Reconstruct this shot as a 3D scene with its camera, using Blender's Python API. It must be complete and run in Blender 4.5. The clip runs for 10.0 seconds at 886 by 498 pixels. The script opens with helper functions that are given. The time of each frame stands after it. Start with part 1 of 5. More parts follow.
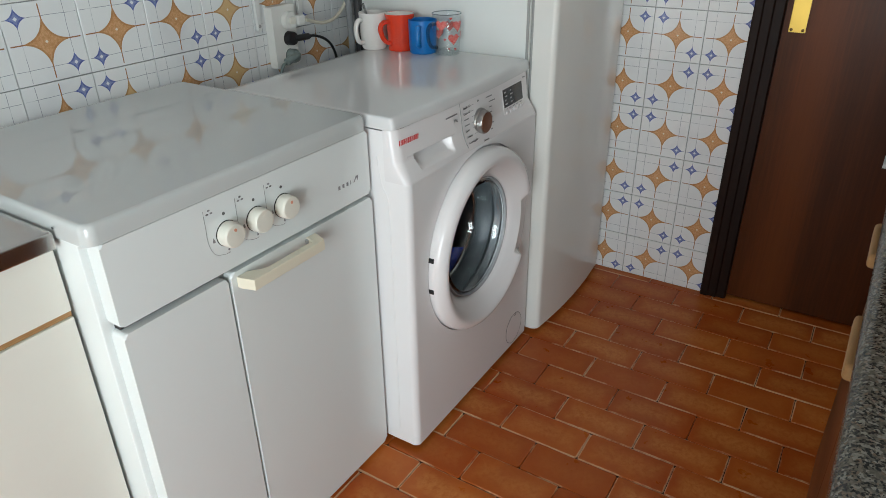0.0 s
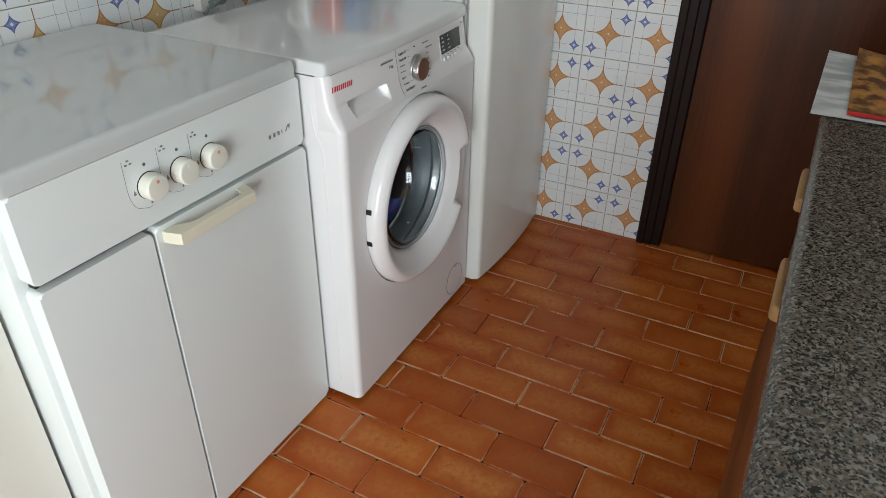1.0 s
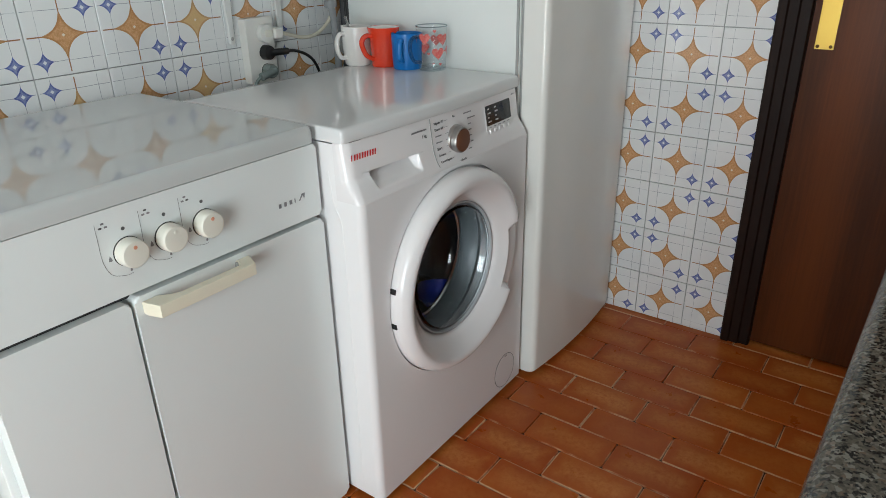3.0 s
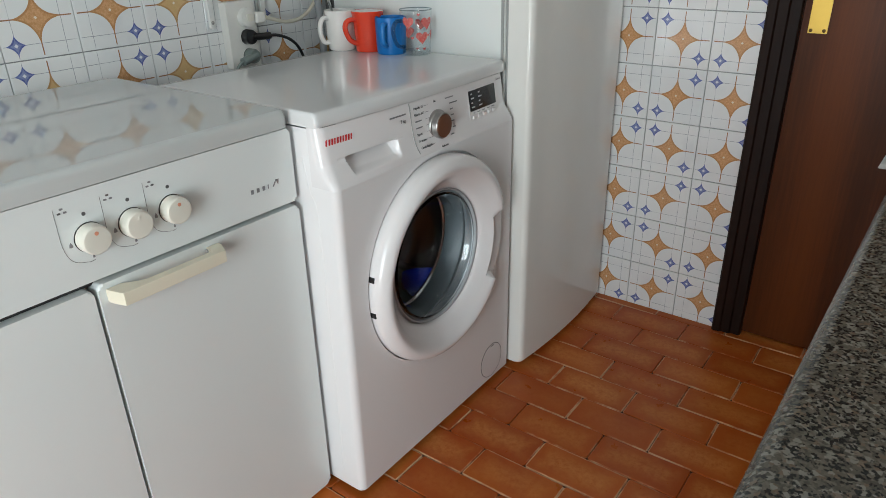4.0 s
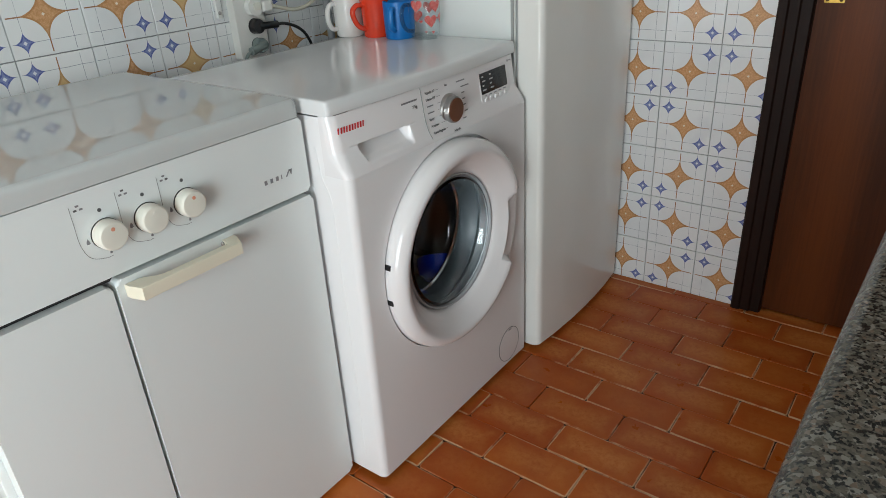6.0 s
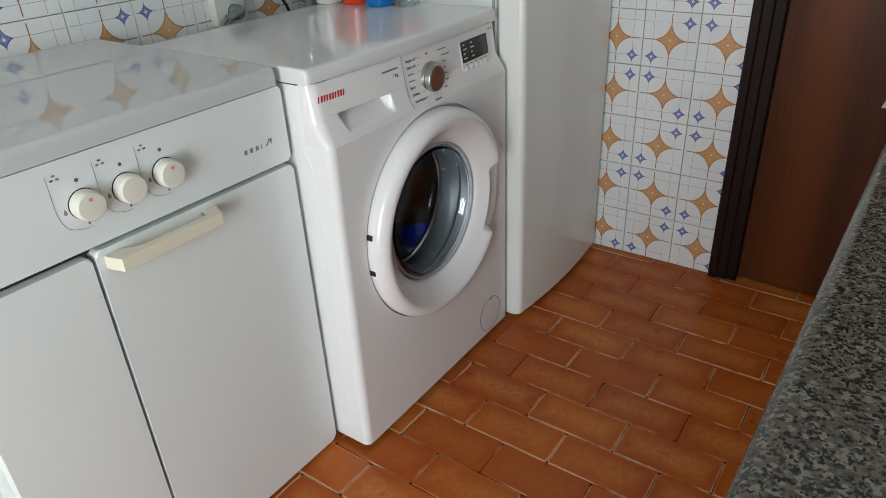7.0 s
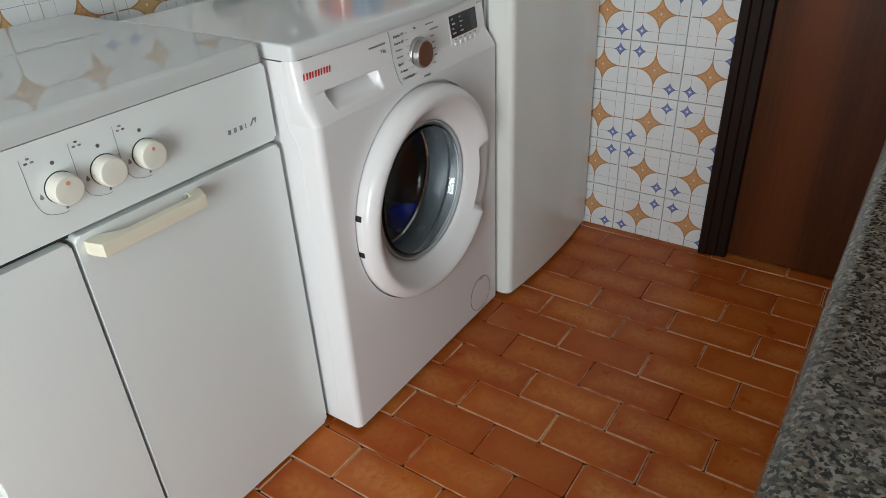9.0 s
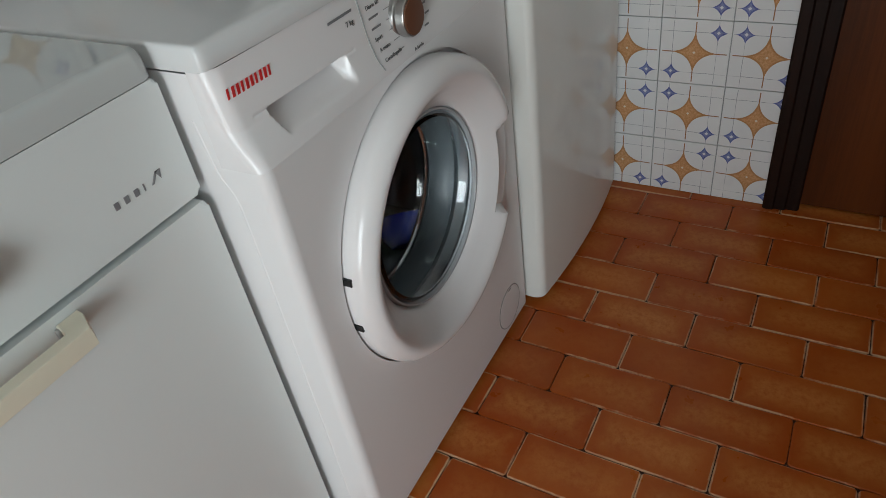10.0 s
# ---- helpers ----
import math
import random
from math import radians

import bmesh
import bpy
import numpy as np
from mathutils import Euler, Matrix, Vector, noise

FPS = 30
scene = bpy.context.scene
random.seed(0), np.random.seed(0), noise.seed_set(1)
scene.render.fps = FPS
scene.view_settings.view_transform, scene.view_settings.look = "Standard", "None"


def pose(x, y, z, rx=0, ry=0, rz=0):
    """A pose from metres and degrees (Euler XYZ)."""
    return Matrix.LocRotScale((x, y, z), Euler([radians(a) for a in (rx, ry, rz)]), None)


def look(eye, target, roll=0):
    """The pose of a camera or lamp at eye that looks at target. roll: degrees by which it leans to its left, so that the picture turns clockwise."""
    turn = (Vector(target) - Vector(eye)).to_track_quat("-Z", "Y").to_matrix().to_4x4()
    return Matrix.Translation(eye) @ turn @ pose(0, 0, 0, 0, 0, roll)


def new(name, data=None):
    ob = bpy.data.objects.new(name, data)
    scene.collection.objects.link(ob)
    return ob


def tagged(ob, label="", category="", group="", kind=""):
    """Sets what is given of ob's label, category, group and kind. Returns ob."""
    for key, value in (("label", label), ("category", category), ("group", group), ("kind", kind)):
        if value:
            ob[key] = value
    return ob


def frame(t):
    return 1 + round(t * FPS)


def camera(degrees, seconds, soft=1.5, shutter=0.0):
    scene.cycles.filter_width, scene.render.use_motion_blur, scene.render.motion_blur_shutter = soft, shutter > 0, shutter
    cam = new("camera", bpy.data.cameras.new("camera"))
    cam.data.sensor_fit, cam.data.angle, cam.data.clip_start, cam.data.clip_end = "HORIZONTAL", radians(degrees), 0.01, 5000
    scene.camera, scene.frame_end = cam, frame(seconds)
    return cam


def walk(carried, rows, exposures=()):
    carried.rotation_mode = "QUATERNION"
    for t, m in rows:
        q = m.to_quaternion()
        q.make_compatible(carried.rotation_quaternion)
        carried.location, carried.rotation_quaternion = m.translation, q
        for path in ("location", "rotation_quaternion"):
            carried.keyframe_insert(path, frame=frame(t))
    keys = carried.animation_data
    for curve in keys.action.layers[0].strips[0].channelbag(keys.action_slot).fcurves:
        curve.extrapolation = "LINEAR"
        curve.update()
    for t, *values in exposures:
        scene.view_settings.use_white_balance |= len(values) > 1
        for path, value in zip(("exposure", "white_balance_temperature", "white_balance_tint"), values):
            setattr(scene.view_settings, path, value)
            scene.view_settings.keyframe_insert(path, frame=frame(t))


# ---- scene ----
# camera and walk: seconds, place, Euler angles
cam = camera(66.1, 10.0, soft=0.8)
PATH = [
    (0, -1.006, -0.722, 1.203, 62.36, 0.66, -57.82),
    (0.2, -0.993, -0.718, 1.193, 60.03, -0.47, -59.62),
    (0.5, -0.992, -0.721, 1.195, 59.05, -0.47, -61.09),
    (1, -0.987, -0.722, 1.188, 58.45, -0.92, -62.43),
    (1.5, -0.993, -0.733, 1.185, 61.33, -0.47, -60.45),
    (1.7, -0.947, -0.732, 1.186, 62.88, -0.19, -58.79),
    (2, -0.896, -0.737, 1.173, 64.74, 0.37, -56.50),
    (3.5, -0.776, -0.793, 1.100, 65.37, 1.11, -53.59),
    (4, -0.762, -0.801, 1.098, 64.78, 1.09, -53.61),
    (4.5, -0.769, -0.810, 1.117, 66.09, 2.14, -53.27),
    (4.7, -0.771, -0.813, 1.109, 69.74, 3.07, -51.76),
    (5, -0.770, -0.811, 1.116, 71.24, 4.09, -51.23),
    (5.5, -0.767, -0.806, 1.120, 69.64, 3.72, -51.27),
    (5.7, -0.763, -0.803, 1.113, 65.85, 3.24, -51.82),
    (6, -0.759, -0.791, 1.097, 63.47, 3.01, -53.38),
    (7.5, -0.766, -0.789, 1.095, 60.42, 2.25, -55.25),
    (8, -0.766, -0.787, 1.094, 60.04, 2.44, -55.55),
    (8.5, -0.765, -0.789, 1.094, 59.58, 2.58, -55.84),
    (9, -0.749, -0.769, 1.090, 59.00, 2.36, -56.29),
    (9.2, -0.710, -0.725, 1.080, 58.30, 2.02, -56.63),
    (9.5, -0.618, -0.625, 1.057, 56.75, 3.16, -58.62),
    (9.7, -0.533, -0.557, 1.048, 55.72, 4.38, -59.25),
    (10, -0.401, -0.471, 1.030, 51.86, 7.35, -61.78),
]
EXPOSURES = [(0.0, -0.10), (0.5, -0.08), (1.0, 0.02), (1.5, 0.12), (2.0, 0.02), (3.5, 0.0), (9.2, 0.0), (9.5, -0.14), (9.7, -0.24), (10.0, -0.36)]
walk(cam, [(t, pose(x, y, z, rx, ry, rz)) for t, x, y, z, rx, ry, rz in PATH], EXPOSURES)

# ---- daylight: overcast sky outside the kitchen window ----
world = bpy.data.worlds.new("sky")
scene.world = world
world.use_nodes = True
sky = world.node_tree.nodes.new("ShaderNodeTexSky")
sky.sky_type, sky.sun_disc = "NISHITA", False
sky.sun_elevation, sky.sun_rotation = radians(38), radians(250)
world.node_tree.nodes["Background"].inputs[1].default_value = 0.12
world.node_tree.links.new(sky.outputs[0], world.node_tree.nodes["Background"].inputs[0])
sun_data = bpy.data.lights.new("sun", "SUN")
sun_data.energy, sun_data.angle, sun_data.color = 0.8, radians(15), (1.0, 0.96, 0.9)
sun = new("sun", sun_data)
sun.matrix_world = look((-6, 2, 5), (0, 0, 0.5))


def window_light(y, z, wide, high, watts, color):
    """Sky light in the window opening of the west wall."""
    data = bpy.data.lights.new("window_light", "AREA")
    data.shape, data.size, data.size_y, data.energy, data.color = "RECTANGLE", wide, high, watts, color
    ob = new("window_light", data)
    ob.matrix_world = look((WEST + 0.02, y, z), (WEST + 2, y, z - 0.15))
    return ob


WEST, EAST, NORTH, SOUTH, TOP = -2.4, 1.12, 0.643, -1.62, 2.5
WIN_Y0, WIN_Y1, WIN_Z0, WIN_Z1 = -1.50, -0.45, 0.10, 1.62
window_light((WIN_Y0 + WIN_Y1) / 2, (WIN_Z0 + WIN_Z1) / 2, WIN_Y1 - WIN_Y0 - 0.1, WIN_Z1 - WIN_Z0 - 0.1, 52, (0.84, 0.955, 1.0))


# ---- materials ----
class Nodes:
    """A short way to write node trees."""

    def __init__(self, name):
        self.mat = bpy.data.materials.new(name)
        self.mat.use_nodes = True
        self.tree = self.mat.node_tree
        self.bsdf = self.tree.nodes["Principled BSDF"]

    def node(self, kind, **props):
        n = self.tree.nodes.new(kind)
        for k, v in props.items():
            if k == "operation":
                n.operation = v
            elif k == "data_type":
                n.data_type = v
            elif k == "blend_type":
                n.blend_type = v
            elif k == "feature":
                n.feature = v
        return n

    def put(self, value, socket):
        if isinstance(value, bpy.types.NodeSocket):
            self.tree.links.new(value, socket)
        elif isinstance(value, (tuple, list)):
            socket.default_value = (*value, 1.0) if len(value) == 3 and len(socket.default_value) == 4 else value
        else:
            socket.default_value = value

    def math(self, op, a, b=0.0, c=0.0):
        n = self.node("ShaderNodeMath", operation=op)
        for v, s in zip((a, b, c), n.inputs):
            self.put(v, s)
        return n.outputs[0]

    def mix(self, fac, a, b):
        n = self.node("ShaderNodeMix", data_type="RGBA")
        self.put(fac, n.inputs[0])
        self.put(a, n.inputs[6])
        self.put(b, n.inputs[7])
        return n.outputs[2]

    def noise(self, vector, scale, detail=4.0, rough=0.55):
        n = self.node("ShaderNodeTexNoise")
        if vector is not None:
            self.put(vector, n.inputs["Vector"])
        n.inputs["Scale"].default_value, n.inputs["Detail"].default_value, n.inputs["Roughness"].default_value = scale, detail, rough
        return n.outputs[0]

    def step(self, value, low, high):
        n = self.node("ShaderNodeMapRange")
        n.clamp = True
        n.interpolation_type = "SMOOTHSTEP"
        for v, s in zip((value, low, high, 0.0, 1.0), n.inputs):
            self.put(v, s)
        return n.outputs[0]

    def scaled(self, vector, s):
        n = self.node("ShaderNodeMapping")
        self.put(vector, n.inputs[0])
        n.inputs["Scale"].default_value = s
        return n.outputs[0]

    def position(self):
        return self.node("ShaderNodeNewGeometry").outputs["Position"]

    def local(self):
        return self.node("ShaderNodeTexCoord").outputs["Object"]

    def xyz(self, vector):
        n = self.node("ShaderNodeSeparateXYZ")
        self.put(vector, n.inputs[0])
        return n.outputs

    def bump(self, height, strength, distance=0.002):
        n = self.node("ShaderNodeBump")
        n.inputs["Strength"].default_value, n.inputs["Distance"].default_value = strength, distance
        self.put(height, n.inputs["Height"])
        self.put(n.outputs[0], self.bsdf.inputs["Normal"])

    def set(self, **values):
        for k, v in values.items():
            self.put(v, self.bsdf.inputs[{"color": "Base Color", "rough": "Roughness", "metal": "Metallic", "coat": "Coat Weight",
                                          "coat_rough": "Coat Roughness", "ior": "IOR", "glass": "Transmission Weight",
                                          "spec": "Specular IOR Level"}[k]])
        return self


def painted(name, color, rough=0.25, grime=0.04, bump=0.04, scale=30, coat=0.0, metal=0.0):
    """Paint, enamel or plastic with faint stains and fine unevenness."""
    m = Nodes(name)
    p = m.position()
    if not bump:
        m.set(color=color, rough=rough, metal=metal, coat=coat, coat_rough=0.05)
        return m.mat
    stain = m.noise(p, 6, 5, 0.65)
    fine = m.noise(p, 160, 3)
    dark = tuple(c * (1 - grime) for c in color)
    m.set(color=m.mix(m.step(stain, 0.30, 0.85), color, dark), metal=metal, coat=coat, coat_rough=0.05)
    m.set(rough=m.math("ADD", m.math("MULTIPLY", stain, rough * 0.3), rough * 0.85))
    m.bump(m.math("ADD", m.noise(p, scale, 2), m.math("MULTIPLY", fine, 0.12)), bump)
    return m.mat


enamel = painted("white_enamel", (0.76, 0.80, 0.79), 0.20, 0.0, 0.0)


def lid_enamel():
    """Mirror-smooth vitreous enamel with a faint smear of grease."""
    m = Nodes("glossy_lid_enamel")
    p = m.position()
    m.set(color=(0.56, 0.585, 0.575), spec=0.6, coat=0.15, coat_rough=0.012)
    m.set(rough=m.math("ADD", 0.015, m.math("MULTIPLY", m.step(m.noise(p, 9, 5, 0.7), 0.45, 0.8), 0.07)))
    return m.mat


enamel_lid = lid_enamel()
wm_white = painted("washer_white_paint", (0.82, 0.81, 0.81), 0.28, 0.02, 0.0)
wm_plastic = painted("washer_white_plastic", (0.82, 0.80, 0.80), 0.19, 0.02, 0.0)
wm_top = painted("washer_top_laminate", (0.70, 0.71, 0.71), 0.11, 0.0, 0.0)
fridge_white = painted("fridge_lacquer", (0.79, 0.79, 0.755), 0.055, 0.03, 0.003, 7)
fridge_side = painted("fridge_side_paint", (0.80, 0.82, 0.80), 0.35, 0.02, 0.05, 60)
gasket = painted("grey_gasket", (0.35, 0.36, 0.35), 0.5, 0.08, 0.05)
cream = painted("cream_plastic", (0.80, 0.75, 0.60), 0.3, 0.05, 0.03, 50)
knob_white = painted("ivory_knob_plastic", (0.77, 0.75, 0.66), 0.3, 0.03, 0.03, 60)
cream_front = painted("cream_laminate", (0.74, 0.73, 0.66), 0.35, 0.03, 0.03, 20)
# near-black for the shade in gaps and hollows, also on screws and a plinth
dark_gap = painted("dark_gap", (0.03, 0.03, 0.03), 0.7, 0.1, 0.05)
black_plastic = painted("black_plastic", (0.012, 0.012, 0.013), 0.35, 0.1, 0.05)
black_gloss = painted("black_display_glass", (0.008, 0.008, 0.009), 0.08, 0.02, 0.0)
grey_print = painted("grey_print", (0.22, 0.22, 0.23), 0.5, 0.05, 0.0)
dark_print = painted("dark_print", (0.11, 0.11, 0.11), 0.5, 0.05, 0.0)
light_print = painted("light_print", (0.5, 0.5, 0.5), 0.5, 0.05, 0.0)
red_print = painted("red_print", (0.62, 0.03, 0.03), 0.4, 0.05, 0.0)
red_dot = painted("red_knob_mark", (0.72, 0.32, 0.20), 0.4, 0.05, 0.0)
trim_grey = painted("pale_grey_trim_plastic", (0.40, 0.41, 0.42), 0.14, 0.0, 0.0)
rubber = painted("grey_rubber_seal", (0.085, 0.10, 0.108), 0.38, 0.12, 0.08, 40)
brown_cap = painted("brown_knob_cap", (0.16, 0.068, 0.038), 0.3, 0.05, 0.0)
chrome = painted("chrome", (0.75, 0.75, 0.76), 0.1, 0.05, 0.0, metal=1.0)
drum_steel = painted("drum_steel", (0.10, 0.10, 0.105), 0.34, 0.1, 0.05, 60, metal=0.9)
blue_plastic = painted("blue_plastic", (0.008, 0.06, 0.78), 0.25, 0.05, 0.0)
white_ceramic = painted("white_ceramic", (0.82, 0.80, 0.77), 0.1, 0.03, 0.0, coat=0.5)
red_ceramic = painted("red_ceramic", (0.80, 0.055, 0.018), 0.12, 0.03, 0.0, coat=0.5)
mug_blue = painted("blue_mug_plastic", (0.002, 0.17, 0.52), 0.35, 0.03, 0.0)
plug_white = painted("white_plug_plastic", (0.78, 0.77, 0.73), 0.3, 0.04, 0.02)
plug_grey = painted("grey_green_plug", (0.20, 0.24, 0.23), 0.4, 0.06, 0.02)
cable_white = painted("cream_cable", (0.62, 0.58, 0.48), 0.4, 0.06, 0.02)
hose_grey = painted("grey_hose", (0.28, 0.29, 0.30), 0.45, 0.1, 0.05)
shelf_white = painted("white_shelf_board", (0.74, 0.73, 0.70), 0.4, 0.05, 0.03)
bracket_white = painted("white_bracket_metal", (0.76, 0.76, 0.74), 0.35, 0.04, 0.02)
switch_grey = painted("grey_white_switch", (0.62, 0.63, 0.58), 0.35, 0.03, 0.02)
plaster = painted("white_wall_plaster", (0.78, 0.77, 0.74), 0.8, 0.05, 0.25, 40)
grout = painted("grey_grout", (0.44, 0.45, 0.46), 0.85, 0.2, 0.3, 120)
floor_grout = painted("dark_floor_grout", (0.06, 0.022, 0.011), 0.85, 0.25, 0.4, 120)
silver = painted("anodised_silver", (0.42, 0.41, 0.40), 0.3, 0.06, 0.03, metal=0.9)
dull_plate = painted("dull_grey_metal_plate", (0.10, 0.10, 0.10), 0.4, 0.1, 0.05, metal=0.3)
tap_grey = painted("dull_tap_metal", (0.16, 0.16, 0.17), 0.35, 0.15, 0.05, metal=0.7)
gap_shade_dark = painted("dark_grey_gap_shade", (0.07, 0.07, 0.075), 0.5, 0.15, 0.05)
steel = painted("sink_steel", (0.55, 0.54, 0.52), 0.22, 0.1, 0.05, 60, metal=1.0)
brass = painted("brass", (0.56, 0.38, 0.09), 0.34, 0.10, 0.05, 60, metal=1.0)
brass_dark = painted("dark_brass_screw", (0.10, 0.06, 0.02), 0.4, 0.1, 0.05, metal=0.8)
paper_white = painted("flyer_paper", (0.68, 0.68, 0.66), 0.45, 0.05, 0.05)


def wood(name, dark, light, rough, along, grain=1.0):
    """Wood grain that runs along one axis ('x', 'y' or 'z')."""
    m = Nodes(name)
    p = m.position()
    s = {"x": (1.2, 26, 26), "y": (26, 1.2, 26), "z": (26, 26, 1.2)}[along]
    broad = m.noise(m.scaled(p, tuple(c * 0.16 for c in s)), 1.0, 3, 0.5)
    fine = m.noise(m.scaled(p, tuple(c * 5.0 for c in s)), 1.0, 5, 0.7)
    f = m.math("ADD", m.math("MULTIPLY", broad, 0.85), m.math("MULTIPLY", fine, 0.25 * grain))
    m.set(color=m.mix(m.step(f, 0.36, 0.72), dark, light), spec=0.18)
    m.set(rough=m.math("ADD", rough, m.math("MULTIPLY", fine, 0.15)))
    m.bump(fine, 0.08)
    return m.mat


door_wood = wood("dark_red_brown_door_veneer", (0.050, 0.0135, 0.004), (0.140, 0.037, 0.0085), 0.27, "z")
frame_wood = wood("very_dark_brown_frame_wood", (0.008, 0.003, 0.002), (0.022, 0.008, 0.004), 0.40, "z")
fronts_wood = wood("red_brown_front_veneer", (0.09, 0.026, 0.008), (0.20, 0.068, 0.022), 0.4, "x")
strip_wood = wood("oak_strip", (0.26, 0.13, 0.05), (0.48, 0.29, 0.13), 0.4, "x")


def granite_material():
    m = Nodes("grey_granite")
    p = m.position()
    n1 = m.noise(p, 190, 4, 0.7)

    def grains(scale):
        """A random number for each crystal."""
        shift = m.node("ShaderNodeVectorMath", operation="MULTIPLY_ADD")
        warp = m.node("ShaderNodeTexNoise")
        m.put(p, warp.inputs["Vector"])
        warp.inputs["Scale"].default_value = scale * 1.4
        m.put(warp.outputs["Color"], shift.inputs[0])
        m.put((0.6 / scale, 0.6 / scale, 0.6 / scale), shift.inputs[1])
        m.put(p, shift.inputs[2])
        cell = m.node("ShaderNodeTexVoronoi")
        m.put(shift.outputs[0], cell.inputs["Vector"])
        cell.inputs["Scale"].default_value = scale
        return m.xyz(cell.outputs["Color"])

    g, h = grains(560), grains(360)
    base = m.mix(g[0], (0.062, 0.056, 0.045), (0.130, 0.118, 0.094))
    base = m.mix(m.step(h[1], 0.70, 0.76), base, (0.185, 0.175, 0.150))
    base = m.mix(m.math("MULTIPLY", m.step(h[2], 0.86, 0.90), 0.6), base, (0.15, 0.105, 0.072))
    dark = m.math("ADD", m.math("MULTIPLY", g[1], 0.7), m.math("MULTIPLY", m.noise(p, 150, 2), 0.7))
    base = m.mix(m.step(dark, 0.80, 0.90), base, (0.018, 0.018, 0.016))
    m.set(color=base, rough=m.math("ADD", 0.16, m.math("MULTIPLY", n1, 0.15)))
    m.bump(n1, 0.03)
    return m.mat


granite = granite_material()


def wall_tile_material(name, axis, star, level):
    """Glazed 15 cm tile: ochre stars on the tile middles, blue four-star groups round every other corner, thin lines."""
    m = Nodes(name)
    p = m.position()
    xyz = m.xyz(p)
    wobble = m.math("MULTIPLY", m.math("SUBTRACT", m.noise(p, 45, 2), 0.5), 0.02)
    u = m.math("DIVIDE", m.math("SUBTRACT", xyz["xyz".index(axis)], star), 0.15)
    if axis == "y":
        u = m.math("MULTIPLY", u, -1.0)
    v = m.math("DIVIDE", m.math("SUBTRACT", xyz[2], level), 0.15)
    # corner cells: each runs from star to star, its middle is a tile corner
    cu, cv = m.math("FLOOR", u), m.math("FLOOR", v)
    du = m.math("ABSOLUTE", m.math("SUBTRACT", m.math("SUBTRACT", u, cu), 0.5))
    dv = m.math("ABSOLUTE", m.math("SUBTRACT", m.math("SUBTRACT", v, cv), 0.5))
    odd = m.math("FLOORED_MODULO", m.math("ADD", cu, cv), 2.0)
    duw, dvw = m.math("ADD", du, wobble), m.math("SUBTRACT", dv, wobble)
    blob = m.math("ADD", m.math("POWER", m.math("MAXIMUM", duw, 0.0), 3.0), m.math("POWER", m.math("MAXIMUM", dvw, 0.0), 3.0))
    limit = 0.503 ** 3.0
    star_mask = m.step(blob, limit, limit * 1.03)
    rim = m.math("SUBTRACT", m.step(blob, limit * 0.97, limit), m.step(blob, limit * 1.10, limit * 1.2))
    # fade out the thin ends of the arms near the tile joint
    arm = m.math("MINIMUM", m.math("SUBTRACT", 0.5, du), m.math("SUBTRACT", 0.5, dv))
    reach = m.math("MAXIMUM", m.math("SUBTRACT", 0.5, du), m.math("SUBTRACT", 0.5, dv))
    line = m.math("MULTIPLY", m.math("SUBTRACT", 1.0, m.step(arm, 0.006, 0.010)), m.math("SUBTRACT", 1.0, m.step(reach, 0.455, 0.47)))
    body = m.math("MULTIPLY", star_mask, m.math("SUBTRACT", 1.0, m.step(reach, 0.36, 0.42)))
    ochre = m.math("MAXIMUM", body, line)
    # blue stars
    a = m.math("ABSOLUTE", m.math("SUBTRACT", duw, 0.185))
    b = m.math("ABSOLUTE", m.math("SUBTRACT", dvw, 0.185))
    astroid = m.math("ADD", m.math("POWER", a, 0.62), m.math("POWER", b, 0.62))
    size = 0.150 ** 0.62
    blue = m.math("MULTIPLY", m.math("SUBTRACT", 1.0, m.step(astroid, size * 0.93, size)), odd)
    core = m.math("MULTIPLY", m.math("SUBTRACT", 1.0, m.step(m.math("ADD", a, b), 0.020, 0.034)), odd)
    inner = m.math("MULTIPLY", m.math("SUBTRACT", 1.0, m.step(astroid, size * 0.70, size * 0.8)), odd)
    dot = m.math("SUBTRACT", 1.0, m.step(m.math("ADD", m.math("SUBTRACT", 0.5, du), m.math("SUBTRACT", 0.5, dv)), 0.016, 0.028))
    # thin crossing lines
    broken = m.step(m.noise(p, 30, 2), 0.36, 0.48)
    la = m.math("MULTIPLY", m.math("SUBTRACT", 1.0, m.step(a, 0.0022, 0.0048)), m.step(dv, 0.02, 0.03))
    lb = m.math("MULTIPLY", m.math("SUBTRACT", 1.0, m.step(b, 0.0022, 0.0048)), m.step(du, 0.02, 0.03))
    thin = m.math("MULTIPLY", m.math("MULTIPLY", m.math("MAXIMUM", la, lb), 0.85), m.math("ADD", 0.30, m.math("MULTIPLY", broken, 0.70)))
    streak = m.noise(p, 210, 4, 0.7)
    rand = m.node("ShaderNodeObjectInfo").outputs["Random"]
    white = m.mix(rand, (0.77, 0.79, 0.80), (0.82, 0.825, 0.82))
    white = m.mix(m.step(m.noise(p, 9, 4), 0.5, 0.8), white, (0.73, 0.74, 0.75))
    col = m.mix(thin, white, (0.25, 0.27, 0.31))
    glaze = m.mix(m.step(streak, 0.35, 0.65), (0.54, 0.270, 0.115), (0.68, 0.385, 0.195))
    glaze = m.mix(m.math("MULTIPLY", m.step(rand, 0.90, 0.91), 0.75), glaze, (0.66, 0.46, 0.22))
    glaze = m.mix(m.step(reach, 0.24, 0.33), glaze, (0.34, 0.165, 0.085))
    col = m.mix(ochre, col, glaze)
    col = m.mix(m.math("MULTIPLY", m.math("MULTIPLY", rim, 0.55), body), col, (0.36, 0.17, 0.06))
